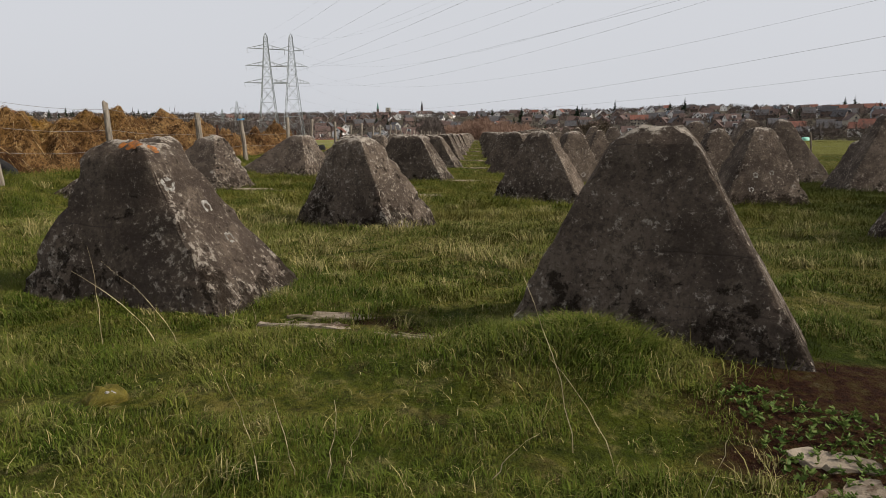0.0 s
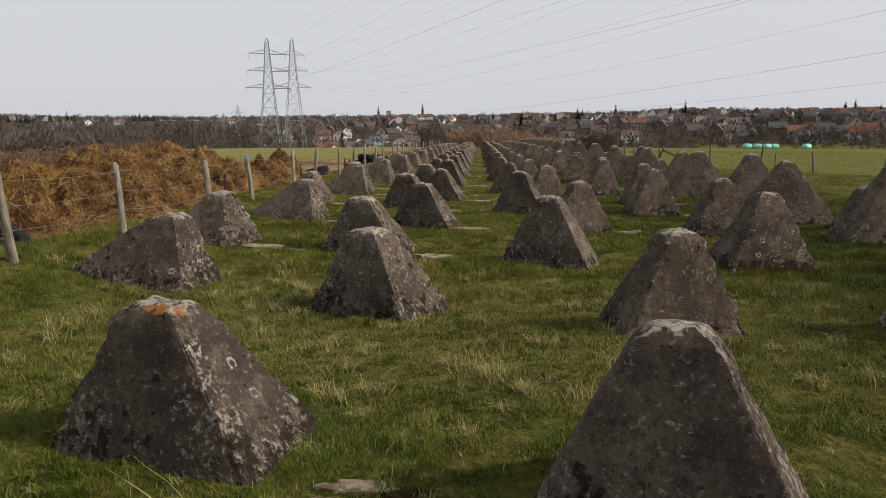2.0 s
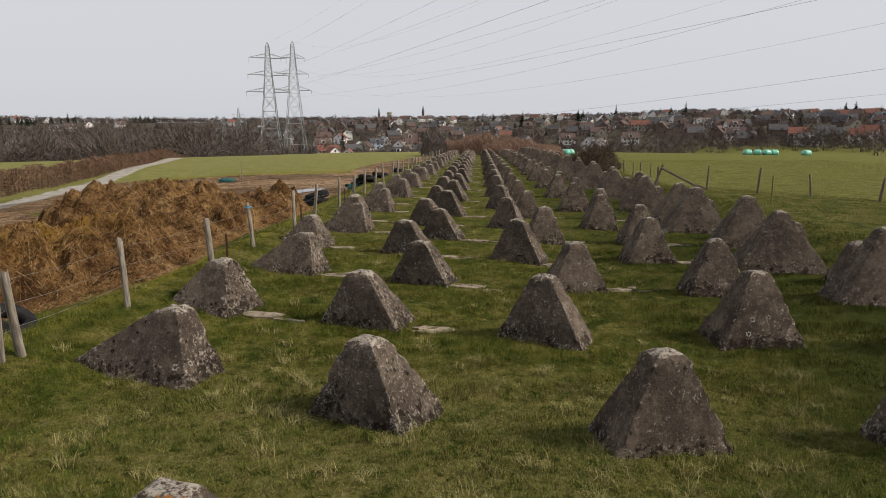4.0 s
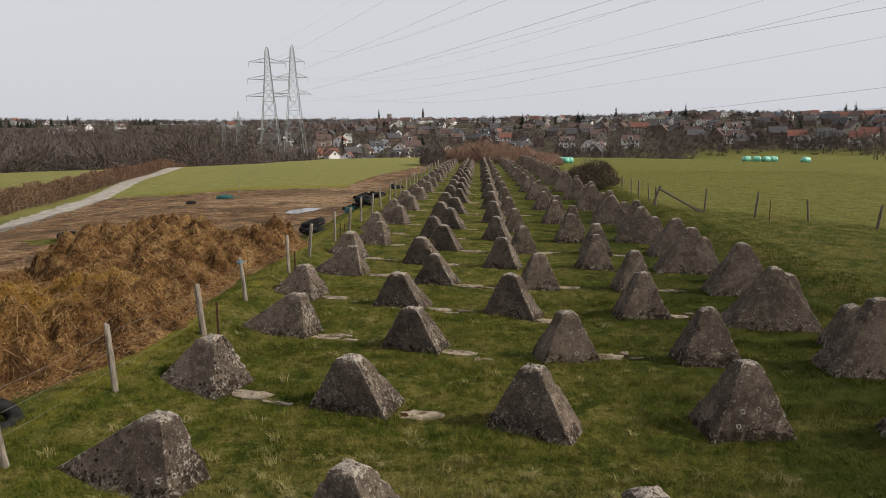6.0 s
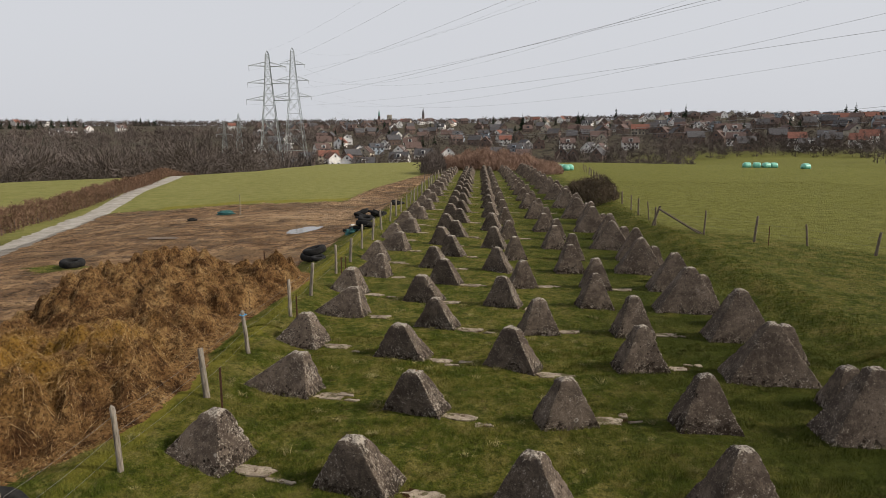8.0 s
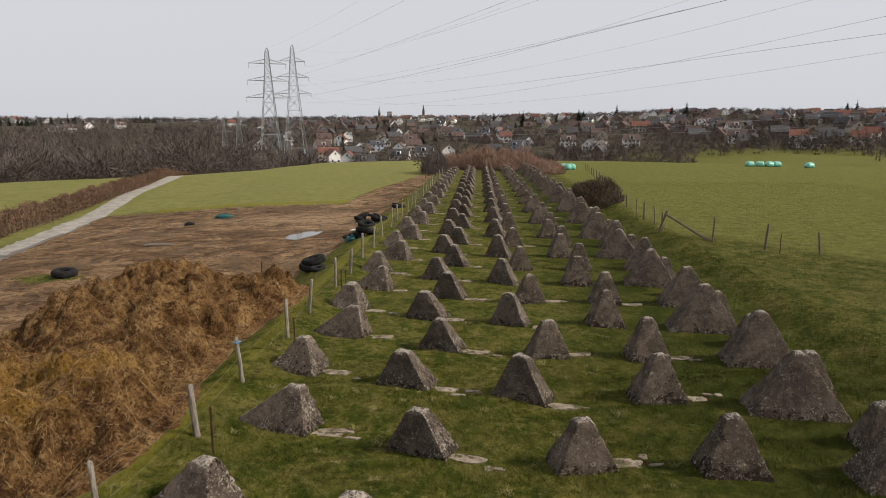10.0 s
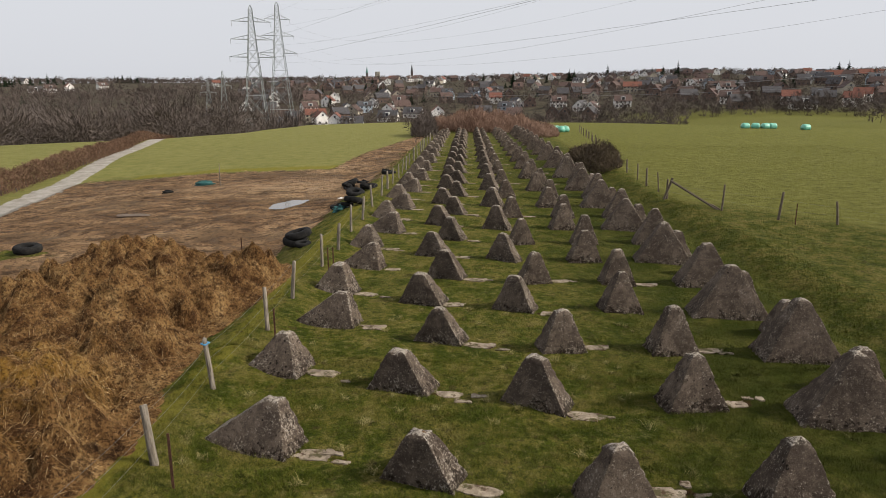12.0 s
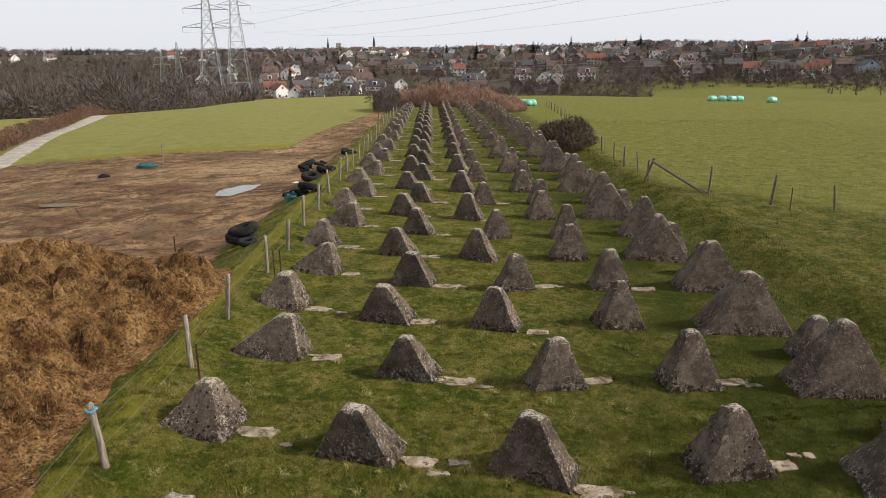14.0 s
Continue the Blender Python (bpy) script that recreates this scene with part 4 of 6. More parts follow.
def build_heap():
    rs = np.random.RandomState(4)
    heap = tagged(new("manure_heap"), "large heap of brown straw manure beside the fence", "manure heap")
    heap.location = (-11, 21, 0)
    gx, gy = np.meshgrid(HX, HY)
    v = np.stack([gx.ravel() + 11, gy.ravel() - 21, HZ.ravel()], 1)
    w, h = len(HX), len(HY)
    i = (np.arange(h - 1)[:, None] * w + np.arange(w - 1)).ravel()
    part("heap_body", mesh_np("heap_body", v, np.stack([i, i + 1, i + w + 1, i + w], 1), DUNG, True), DUNG, heap)
    n = 400000
    x, y = rs.uniform(-20, -6.2, n), rs.uniform(9, 34, n)
    keep = (heap_h(x, y) > 0.05) & (rs.uniform(size=n) < np.clip(0.85 + 0.4 * wave(x, y, 35, 1.3) + 0.5 * wave(x, y, 37, 3.1), 0.25, 1.0))
    x, y = x[keep], y[keep]
    n = len(x)
    a, l = rs.uniform(0, 2 * np.pi, n), rs.uniform(0.03, 0.10, n)
    x2, y2 = x + np.cos(a) * l, y + np.sin(a) * l
    z, z2 = heap_top(x, y) + rs.uniform(-0.005, 0.05, n), heap_top(x2, y2) + rs.uniform(-0.005, 0.09, n)
    at = np.stack([x + 11, y - 21, z], 1)
    m = 16000
    u, v = rs.normal(-10.0, 1.5, m), rs.normal(14.2, 2.2, m)
    keep = heap_h(u, v) > 0.1
    u, v = u[keep], v[keep]
    m = len(u)
    b, q = rs.uniform(0, 2 * np.pi, m), rs.uniform(0.12, 0.34, m)
    long_at = np.stack([u + 11, v - 21, heap_top(u, v) + rs.uniform(0.0, 0.07, m)], 1)
    long_to = np.stack([np.cos(b) * q, np.sin(b) * q, heap_top(u + np.cos(b) * q, v + np.sin(b) * q) - heap_top(u, v) + rs.uniform(-0.01, 0.10, m)], 1)
    fresh = strands(m, long_at, long_to, rs.uniform(0.006, 0.011, m), rs, None)
    stuff("loose_straw", [strands(n, at, np.stack([x2 - x, y2 - y, z2 - z], 1), rs.uniform(0.005, 0.010, n), rs, None), fresh], STRAW, "tangled straw stalks", "", heap)


build_heap()


# ---- fences ----
BLUE_TWINE = mat_plain("blue_plastic_twine", (0.05, 0.22, 0.42), (0.10, 0.32, 0.52), 40, 0.6, 0)


BENDS = {}


def post_mesh(h, r, seed, sides=7):
    rnd = random.Random(seed)
    bm = bmesh.new()
    rings = []
    rad = [r * rnd.uniform(0.65, 1.15) for _ in range(sides)]
    BENDS[seed] = bend = (rnd.uniform(-0.05, 0.05), rnd.uniform(-0.05, 0.05))
    for j in range(7):
        t = j / 6
        ring = []
        for i in range(sides):
            a = 2 * math.pi * i / sides
            q = rad[i] * (1.05 - 0.2 * t) * (1 + 0.10 * noise.noise(Vector((i * 1.3, t * 3, seed))))
            ring.append(bm.verts.new((q * math.cos(a) + bend[0] * t * t, q * math.sin(a) + bend[1] * t * t, -0.3 + (h + 0.3) * t + (rnd.uniform(-0.03, 0.03) if j == 6 else 0))))
        rings.append(ring)
    for j in range(6):
        for i in range(sides):
            k = (i + 1) % sides
            bm.faces.new((rings[j][i], rings[j][k], rings[j + 1][k], rings[j + 1][i]))
    bm.faces.new(rings[-1])
    return bm


def strand_between(parent, a, b, r=0.0028, name="fence_wire"):
    bm = bmesh.new()
    n = 5
    a, b = Vector(a), Vector(b)
    sag = 0.015 * (b - a).length
    pts = [a.lerp(b, i / n) - Vector((0, 0, 4 * sag * (i / n) * (1 - i / n))) for i in range(n + 1)]
    tube(bm, pts, r)
    part(name, bm, WIRE, parent)


def fence_line(label, spots, heights, material, wires, seed, lean={}):
    """Posts at spots (x, y), with strands of wire at the given heights."""
    fence = tagged(new("wire_fence"), label, "fence")
    rnd = random.Random(seed)
    tops = []
    stakes = []
    for i, ((x, y), h) in enumerate(zip(spots, heights)):
        z = float(ground_h(x, y))
        lx, ly = rnd.uniform(-4, 4), rnd.uniform(-5, 5) - lean.get(i, 0)
        thick = rnd.uniform(0.055, 0.075)
        stakes.append(pose(x, y, z, lx, ly, rnd.uniform(0, 360)))
        part("post", post_mesh(h, thick, seed + i), material, fence, "", True, stakes[-1])
        tops.append((x, y, z, h))
    for (x0, y0, z0, h0), (x1, y1, z1, h1) in zip(tops, tops[1:]):
        for w in wires:
            strand_between(fence, (x0, y0, z0 + w * h0), (x1, y1, z1 + w * h1))
    return fence, stakes


left_y = [7.75, 8.45, 10.85, 14.3, 17.35, 21.15, 24.15, 28.4, 31.2, 34.9, 38.1, 41.9, 46.2, 49.4, 52.8, 56.4, 60.1, 63.5, 67.5, 72.0, 76.5, 81, 85.3, 89.4, 94, 98.5, 103, 108, 113]
rl = random.Random(8)
left_spots = [(-5.79, 7.58), (-5.72, 7.84)] + [(-5.68 + rl.uniform(-0.06, 0.06) + (-0.3 if y < 8.6 else 0), y - 0.045 * max(0.0, min(y, 70) - 1)) for y in left_y[2:]]
left_h = [0.9, 1.1, 1.12, 1.08, 1.1, 1.12, 1.15] + [rl.uniform(1.05, 1.25) for _ in left_y[7:]]
left_fence, left_stakes = fence_line("old pasture fence of grey split posts and wire", left_spots, left_h, POST, (0.35, 0.62, 0.9), 300, {0: 3, 1: 8, 4: 6})
bm = bmesh.new()
hold = left_stakes[4] @ Matrix.Translation((BENDS[304][0] * 0.87, BENDS[304][1] * 0.87, 1.0))
tube(bm, [hold @ Vector((0.082 * math.cos(a), 0.082 * math.sin(a), 0.014 * math.sin(3 * a))) for a in (2 * math.pi * i / 14 for i in range(15))], 0.015, 5)
part("twine", bm, BLUE_TWINE, left_fence, "bright blue baler twine")
right_spots = [(12.4, 62.6), (12.55, 59.8), (12.4, 55.6), (12.2, 52.2), (12.3, 49.4), (12.0, 46.4), (13.7, 41.7), (15.5, 38.7), (17.75, 37.3), (19.7, 34.4), (22.0, 31.5), (24.5, 28.4)]
fence_line("pasture fence of weathered grey posts at the field's edge", right_spots, [1.2, 1.1, 1.2, 1.3, 1.3, 1.25, 1.45, 1.45, 1.15, 1.2, 1.2, 1.2], POST_DARK, (0.4, 0.75), 400)
far_spots = [(12.6 + 0.105 * (y - 63) + 0.15 * math.sin(y), y) for y in np.arange(66.0, 128.0, 3.1)]
fence_line("far run of the pasture fence with thin posts", far_spots, [1.15 + 0.12 * math.sin(7 * y) for _, y in far_spots], POST_DARK, (0.7,), 500)


def iron_stake(x, y, h, label):
    ob = tagged(new("iron_stake"), label, "stake")
    z = float(ground_h(x, y))
    ob.location = (x, y, z)
    bm = bmesh.new()
    box(bm, -0.022, 0.022, -0.004, 0.004, -0.2, h)
    part("web", bm, RUST, ob)
    bm = bmesh.new()
    box(bm, -0.004, 0.004, 0.0041, 0.03, -0.2, h)
    part("flange", bm, RUST, ob)


for x, y, h in ((-5.1, 13.2, 0.95), (-5.3, 19.7, 0.85), (-5.4, 26.8, 0.85), (-5.3, 27.2, 0.8)):
    iron_stake(x, y, h, "rusty iron angle stake beside the fence")
iron_stake(15.75, 37.4, 1.05, "rusty iron stake in the field fence")
iron_stake(-9.7, 30.4, 1.3, "thin dark stake at the edge of the muddy yard")


def brace():
    """The leaning rail that props the end post of the field fence."""
    ob = tagged(new("fence_brace"), "fallen dark timber brace against the end post", "brace")
    ob.location = (12.1, 46.0, float(ground_h(12.1, 46.0)))
    for name, a, b, r in (("rail", (0.0, 0.0, 1.15), (1.5, -4.1, 0.02), 0.085), ("strut", (-0.35, 0.15, 0.0), (0.06, 0.0, 1.35), 0.08), ("cross_rail", (1.1, -4.0, 0.35), (1.55, -4.25, 0.1), 0.04)):
        bm = bmesh.new()
        bar(bm, a, b, r, r * 0.9, 6)
        part(name, bm, POST_DARK, ob)


brace()


# ---- yard: tyres, netting, puddles ----
def tyre_mesh(R, r, lug):
    n, m = 30, 12
    v, f = [], []
    for i in range(n):
        a = 2 * math.pi * i / n
        for j in range(m):
            b = 2 * math.pi * j / m
            c, s = math.cos(b), math.sin(b)
            q = math.copysign(abs(c) ** 0.6, c) * r
            z = math.copysign(abs(s) ** 0.6, s) * r * 0.95
            t = lug if (c > 0.5 and (i + (1 if s > 0 else 0)) % 2) else 0
            v.append(((R + q + t) * math.cos(a), (R + q + t) * math.sin(a), z))
    for i in range(n):
        for j in range(m):
            k, l = (i + 1) % n, (j + 1) % m
            f.append((i * m + j, k * m + j, k * m + l, i * m + l))
    return mesh_np("tyre", np.array(v), np.array(f), RUBBER, True)


BIG_TYRE, CAR_TYRE = tyre_mesh(0.41, 0.17, 0.02), tyre_mesh(0.25, 0.10, 0.008)


def tyre(me, x, y, up, rx=0, ry=0, rz=0, label="old black tyre lying in the yard"):
    ob = tagged(new("tyre", me), label, "tyre", "old tyres")
    ob.matrix_world = pose(x, y, float(ground_h(x, y)) + up, rx, ry, rz)


tyre(BIG_TYRE, -20.3, 32.8, 0.18, 4, 3, 0, "large black tractor tyre lying flat on grass")
tyre(BIG_TYRE, -8.15, 33.1, 0.16, 3, 6, 10, "large black tractor tyre in a stack by the fence")
tyre(BIG_TYRE, -8.05, 33.15, 0.44, 4, -13, 0, "large black tractor tyre leaning on a stack")
tyre(CAR_TYRE, -7.5, 31.7, 0.10, 5, 0, 0)
tyre(CAR_TYRE, -6.7, 9.05, 0.17, 34, 10, 70, "old black tyre tipped against the fence post")
rt = random.Random(77)
for cx, cy, num, spread in ((-7.3, 41.6, 5, 0.6), (-7.6, 47.5, 4, 0.7), (-8.8, 55.0, 7, 1.0), (-7.2, 58.5, 2, 0.4)):
    for i in range(num):
        tyre(BIG_TYRE if rt.random() < 0.12 else CAR_TYRE, cx + rt.uniform(-spread, spread), cy + rt.uniform(-1.3, 1.3), 0.10 + 0.10 * (i % 3), rt.uniform(-25, 25), rt.uniform(-25, 25), rt.uniform(0, 180), "old black tyre in a tangle by the fence")


def lump_mesh(name, sx, sy, sz, seed, material, rough=0.55, n=22, m=10):
    """A crumpled low bundle."""
    v, f = [], []
    for j in range(m + 1):
        b = math.pi / 2 * j / m
        for i in range(n):
            a = 2 * math.pi * i / n
            d = Vector((math.cos(a) * math.cos(b), math.sin(a) * math.cos(b), math.sin(b)))
            k = 1 + rough * noise.noise(d * 2.2 + Vector((seed, 0, 0))) + rough * 0.5 * noise.noise(d * 6 + Vector((0, seed, 0)))
            v.append((d.x * sx * k, d.y * sy * k, d.z * sz * k - (0.05 if j == 0 else 0)))
    for j in range(m):
        for i in range(n):
            k = (i + 1) % n
            f.append((j * n + i, j * n + k, (j + 1) * n + k, (j + 1) * n + i))
    return mesh_np(name, np.array(v), np.array(f), material, True)


def bundle(name, x, y, sx, sy, sz, seed, material, label, category, rz=0):
    ob = tagged(new(name, lump_mesh(name, sx, sy, sz, seed, material)), label, category)
    ob.matrix_world = pose(x, y, float(ground_h(x, y)) - 0.02, 0, 0, rz)


bundle("crumpled_net", -21.6, 57.0, 0.78, 0.4, 0.32, 3, NET, "crumpled dark teal netting lying on the mud", "netting", 8)
bundle("plastic_scrap", -22.6, 52.6, 0.4, 0.25, 0.2, 5, RUBBER, "small dark plastic bundle on the mud", "bundle", 30)
bundle("crumpled_net", -7.5, 40.6, 0.55, 0.35, 0.3, 8, NET, "crumpled green netting among the tyres", "netting", 70)
bundle("film_scrap", -9.0, 48.7, 0.3, 0.14, 0.07, 9, WHITE, "pale scrap of plastic film on the mud", "film")


def pole(x, y, h, r, material, label):
    bm = bmesh.new()
    bar(bm, (0, 0, -0.2), (0.03, 0, h), r, r * 0.8, 6)
    ob = tagged(new("marker_pole", mesh_bm("marker_pole", bm, material)), label, "pole")
    ob.location = (x, y, float(ground_h(x, y)))


pole(-20.0, 56.2, 1.75, 0.035, POST, "thin pale pole standing by the netting")


MUDDY_WATER = mat_plain("muddy_water", (0.12, 0.092, 0.07), (0.16, 0.125, 0.098), 2, 0.75, 0, 0.03)


def puddle(x, y, sx, sy, seed, label, rz=0, material=WATER):
    bm = bmesh.new()
    vs = []
    for i in range(36):
        a = 2 * math.pi * i / 36
        k = 1 + 0.35 * noise.noise(Vector((math.cos(a) * 1.6, math.sin(a) * 1.6, seed))) + 0.18 * noise.noise(Vector((math.cos(a) * 4, math.sin(a) * 4, seed)))
        vs.append(bm.verts.new((sx * k * math.cos(a), sy * k * math.sin(a), 0)))
    bm.faces.new(vs)
    ob = tagged(new("puddle", mesh_bm("puddle", bm, material)), label, "puddle")
    hi = max(float(ground_h(x + dx, y + dy)) for dx in (-sx * 0.6, 0, sx * 0.6) for dy in (-sy * 0.6, 0, sy * 0.6))
    ob.matrix_world = pose(x, y, hi + 0.015, 0, 0, rz)


puddle(-12.1, 46.6, 0.85, 2.0, 1.0, "pale puddle of rain water in the mud", -12)
puddle(-20.2, 42.3, 1.0, 0.55, 4.0, "small dark puddle in a wheel rut", 0, MUDDY_WATER)


# ---- hedge, bushes and brush ----
def thicket(name, centre, n, place, length, width, material, label, category, upright=1.0, seed=1, core=None):
    """A plant of woody twigs: stems as one part, twigs as another."""
    rs = np.random.RandomState(seed)
    ob = tagged(new(name), label, category)
    ob.location = centre
    p = place(n, rs)
    a = rs.normal(size=(n, 3))
    a[:, 2] = np.abs(a[:, 2]) * upright + 0.15
    a /= np.linalg.norm(a, axis=1)[:, None]
    l = rs.uniform(length * 0.5, length * 1.3, n)[:, None]
    tw = strands(n, p - np.array(centre), a * l, rs.uniform(width * 0.8, width * 1.7, n), rs, None)
    stuff("foliage", [tw], material, "dense bare twigs", "", ob)
    if core:
        tagged(part("stems", core(), TWIG, ob), "", "", "", "stuff")
    return ob


HEDGE_Y, HEDGE_X = [15, 48, 60, 74, 90, 109, 122], [-25.5, -35.0, -37.6, -40.4, -44.3, -50.4, -55.0]


def hedge_place(n, rs):
    y = rs.uniform(22, 121, n)
    x = np.interp(y, HEDGE_Y, HEDGE_X) + rs.normal(0, 0.27, n)
    h = 2.0 - 0.75 * sstep(45, 115, y) + 0.15 * wave(x, y, 50, 0.9) + 0.12 * wave(x, y, 51, 2.5)
    return np.stack([x, y, ground_h(x, y) + h * rs.uniform(0, 1, n) ** 0.8 - 0.1], 1)


def hedge_stems():
    bm = bmesh.new()
    rnd = random.Random(3)
    for y in np.arange(22, 120, 0.8):
        x = float(np.interp(y, HEDGE_Y, HEDGE_X)) + rnd.uniform(-0.2, 0.2)
        z = float(ground_h(x, y))
        bar(bm, (x + 40, y - 70, z - 0.1), (x + 40 + rnd.uniform(-0.2, 0.2), y - 70 + rnd.uniform(-0.2, 0.2), z + 0.9), 0.06, 0.02, 4)
    return bm


thicket("hedge", (-40, 70, 0), 70000, hedge_place, 0.24, 0.045, HEDGE, "clipped brown beech hedge along the gravel track", "hedge", 0.8, 11, hedge_stems)


def blob_place(cx, cy, rx, ry, h, lump=0.25, seed=0):
    def place(n, rs):
        a, q = rs.uniform(0, 2 * np.pi, n), np.sqrt(rs.uniform(0, 1, n))
        x, y = cx + rx * q * np.cos(a), cy + ry * q * np.sin(a)
        top = h * np.sqrt(np.clip(1 - q ** 2.2, 0, 1)) * (1 + lump * wave(x, y, 60 + seed, 1.1) + 0.5 * lump * wave(x, y, 61 + seed, 3.0))
        return np.stack([x, y, ground_h(x, y) + top * rs.uniform(0.0, 1.0, n) ** 0.55], 1)
    return place


def stems(n, rx, ry, h, seed):
    def make():
        bm = bmesh.new()
        rnd = random.Random(seed)
        for _ in range(n):
            x, y = rnd.uniform(-rx, rx) * 0.7, rnd.uniform(-ry, ry) * 0.7
            bar(bm, (x * 0.5, y * 0.5, -0.1), (x, y, h * rnd.uniform(0.6, 0.95)), 0.035, 0.012, 4)
        return bm
    return make


thicket("bramble_bush", (10.9, 66.0, 0), 11000, blob_place(10.9, 66, 2.4, 4.8, 1.9, 0.4, 1), 0.45, 0.035, IVY, "dense dark bramble bush beside the teeth", "bush", 0.8, 12, stems(24, 2.0, 3.5, 2.4, 4))
thicket("bramble_thicket", (2.0, 131, 0), 42000, blob_place(2.0, 131, 11, 9, 3.2, 0.25, 2), 0.75, 0.055, TWIG_RED, "reddish bare thicket closing the rows of teeth", "thicket", 1.4, 13, stems(40, 10, 8, 4.0, 5))
thicket("bramble_thicket", (10.5, 118, 0), 16000, blob_place(11.0, 118, 3.2, 12, 1.7, 0.3, 3), 0.5, 0.05, TWIG_RED, "low reddish brush at the end of the tall row", "thicket", 1.2, 14, stems(20, 4, 10, 2.2, 6))
thicket("bramble_bush", (-7.4, 112, 0), 9000, blob_place(-7.4, 112, 2.0, 8, 3.2, 0.4, 4), 0.7, 0.045, TWIG, "bare grey bushes along the far fence", "bush", 1.6, 15, stems(14, 1.8, 7, 3.0, 7))
thicket("bramble_bush", (-54.5, 118, 0), 9000, blob_place(-54.5, 118, 4.2, 3.2, 1.2, 0.2, 5), 0.4, 0.05, HEDGE, "rounded brown bush where the track turns", "bush", 0.7, 16, stems(14, 4, 3, 1.6, 8))


# ---- bales ----
def bale(x, y, r, l, rz, label):
    """A wrapped round bale lying on its side, sagged where it rests."""
    n, m = 20, 8
    v, f = [], []
    for j in range(m + 1):
        t = j / m * 2 - 1
        s = (1 - abs(t) ** 6) ** 0.35 if abs(t) < 1 else 0.0
        for i in range(n):
            a = 2 * math.pi * i / n
            z = max(r * s * math.sin(a), -0.6 * r)
            v.append((t * l / 2, r * s * math.cos(a) * 1.06, z + 0.6 * r))
    for j in range(m):
        for i in range(n):
            k = (i + 1) % n
            f.append((j * n + i, j * n + k, (j + 1) * n + k, (j + 1) * n + i))
    ob = tagged(new("wrapped_bale", mesh_np("wrapped_bale", np.array(v), np.array(f), FILM, True)), label, "bale", "wrapped bales")
    ob.matrix_world = pose(x, y, float(ground_h(x, y)) - 0.02, 0, 0, rz)


for x, y, rz in ((58.2, 151.5, 10), (60.2, 151.2, -12), (62.1, 150.9, 14), (63.7, 151.1, 5), (67.2, 144.0, 15)):
    bale(x, y, 0.72, 1.8, rz, "silage bale wrapped in mint green film on the field")
for i, (x, y, rz) in enumerate(((13.6, 127, 80), (14.8, 126.6, 75), (16.0, 126.3, 85), (14.3, 128.5, 80), (15.5, 128.2, 78), (16.9, 127.4, 82))):
    bale(x, y, 0.72, 1.3, rz, "silage bale wrapped in mint green film, in a cluster")


# ---- pylons and lines ----
LINE = Vector((0.402, -0.916, 0))          # the way the line runs, towards the viewer's right
CROSS = Vector((0.916, 0.402, 0))


def pylon(x, y, top, arms, label, thin=1.0):
    """A lattice pylon. top and arms: heights in the world, with each arm's half length."""
    z = float(ground_h(x, y))
    H = top - z
    arms = [(a - z, l) for a, l in arms]
    ob = tagged(new("lattice_pylon"), label, "pylon", "high-voltage pylons")
    ob.matrix_world = pose(x, y, z, 0, 0, math.degrees(math.atan2(CROSS.y, CROSS.x)))
    def half(h):
        t = h / H
        return (0.075 * (1 - t) ** 1.25 + 0.012 + 0.012 * (1 - t)) * H
    arm_low = min(a for a, _ in arms)
    r = 0.14 * thin
    bm = bmesh.new()
    levels = [0.0]
    while levels[-1] < H * 0.985:
        levels.append(min(H, levels[-1] + max(2.0 * half(levels[-1]) * 1.05, 0.03 * H)))
    levels[-1] = H
    for a, b in zip(levels, levels[1:]):
        p, q = half(a), half(b) if b < H else 0.05
        c0 = [(-p, -p, a), (p, -p, a), (p, p, a), (-p, p, a)]
        c1 = [(-q, -q, b), (q, -q, b), (q, q, b), (-q, q, b)]
        for i in range(4):
            j = (i + 1) % 4
            bar(bm, c0[i], c1[i], r, r, 3)
            bar(bm, c0[i], c1[j], r * 0.55, r * 0.55, 3)
            bar(bm, c0[j], c1[i], r * 0.55, r * 0.55, 3)
            bar(bm, c1[i], c1[j], r * 0.5, r * 0.5, 3)
    part("lattice_mast", bm, STEEL, ob)
    tips = []
    for a, l in arms:
        for s in (-1, 1):
            bm = bmesh.new()
            w = half(a)
            tip = (s * l, 0, a)
            for y0 in (-w, w):
                bar(bm, (s * w, y0, a), tip, r * 0.9, r * 0.7, 3)
                bar(bm, (s * w, y0, a + 0.03 * H), tip, r * 0.6, r * 0.5, 3)
            for t in (0.25, 0.5, 0.75):
                xx, ww = s * (w + (l - w) * t), w * (1 - t)
                bar(bm, (xx, -ww, a), (xx, ww, a), r * 0.5, r * 0.5, 3)
                bar(bm, (xx, 0, a), (xx, 0, a + 0.03 * H * (1 - t)), r * 0.5, r * 0.5, 3)
            arm = part("cross_arm", bm, STEEL, ob)
            bm = bmesh.new()
            bar(bm, (s * (l - 0.2), 0, a), (s * (l - 0.2), 0, a - 1.8), 0.09, 0.09, 5)
            part("insulator", bm, CABLE, arm)
            tips.append(ob.matrix_world @ Vector((s * (l - 0.2), 0, a - 1.8)))
    tips.append(ob.matrix_world @ Vector((0, 0, H)))
    return tips


def overhead_line(tips, span, low, label, radius=0.013):
    """Cables from the pylon's arms over the meadow to the next pylon behind; low: how far each hangs under its ends."""
    ob = tagged(new("overhead_line"), label, "power line", "overhead lines")
    for p, sag in zip(tips, low):
        bm = bmesh.new()
        n = 48
        pts = [p + LINE * span * i / n - Vector((0, 0, 4 * sag * (i / n) * (1 - i / n))) for i in range(n + 1)]
        tube(bm, pts, radius)
        part("cable", bm, CABLE, ob)


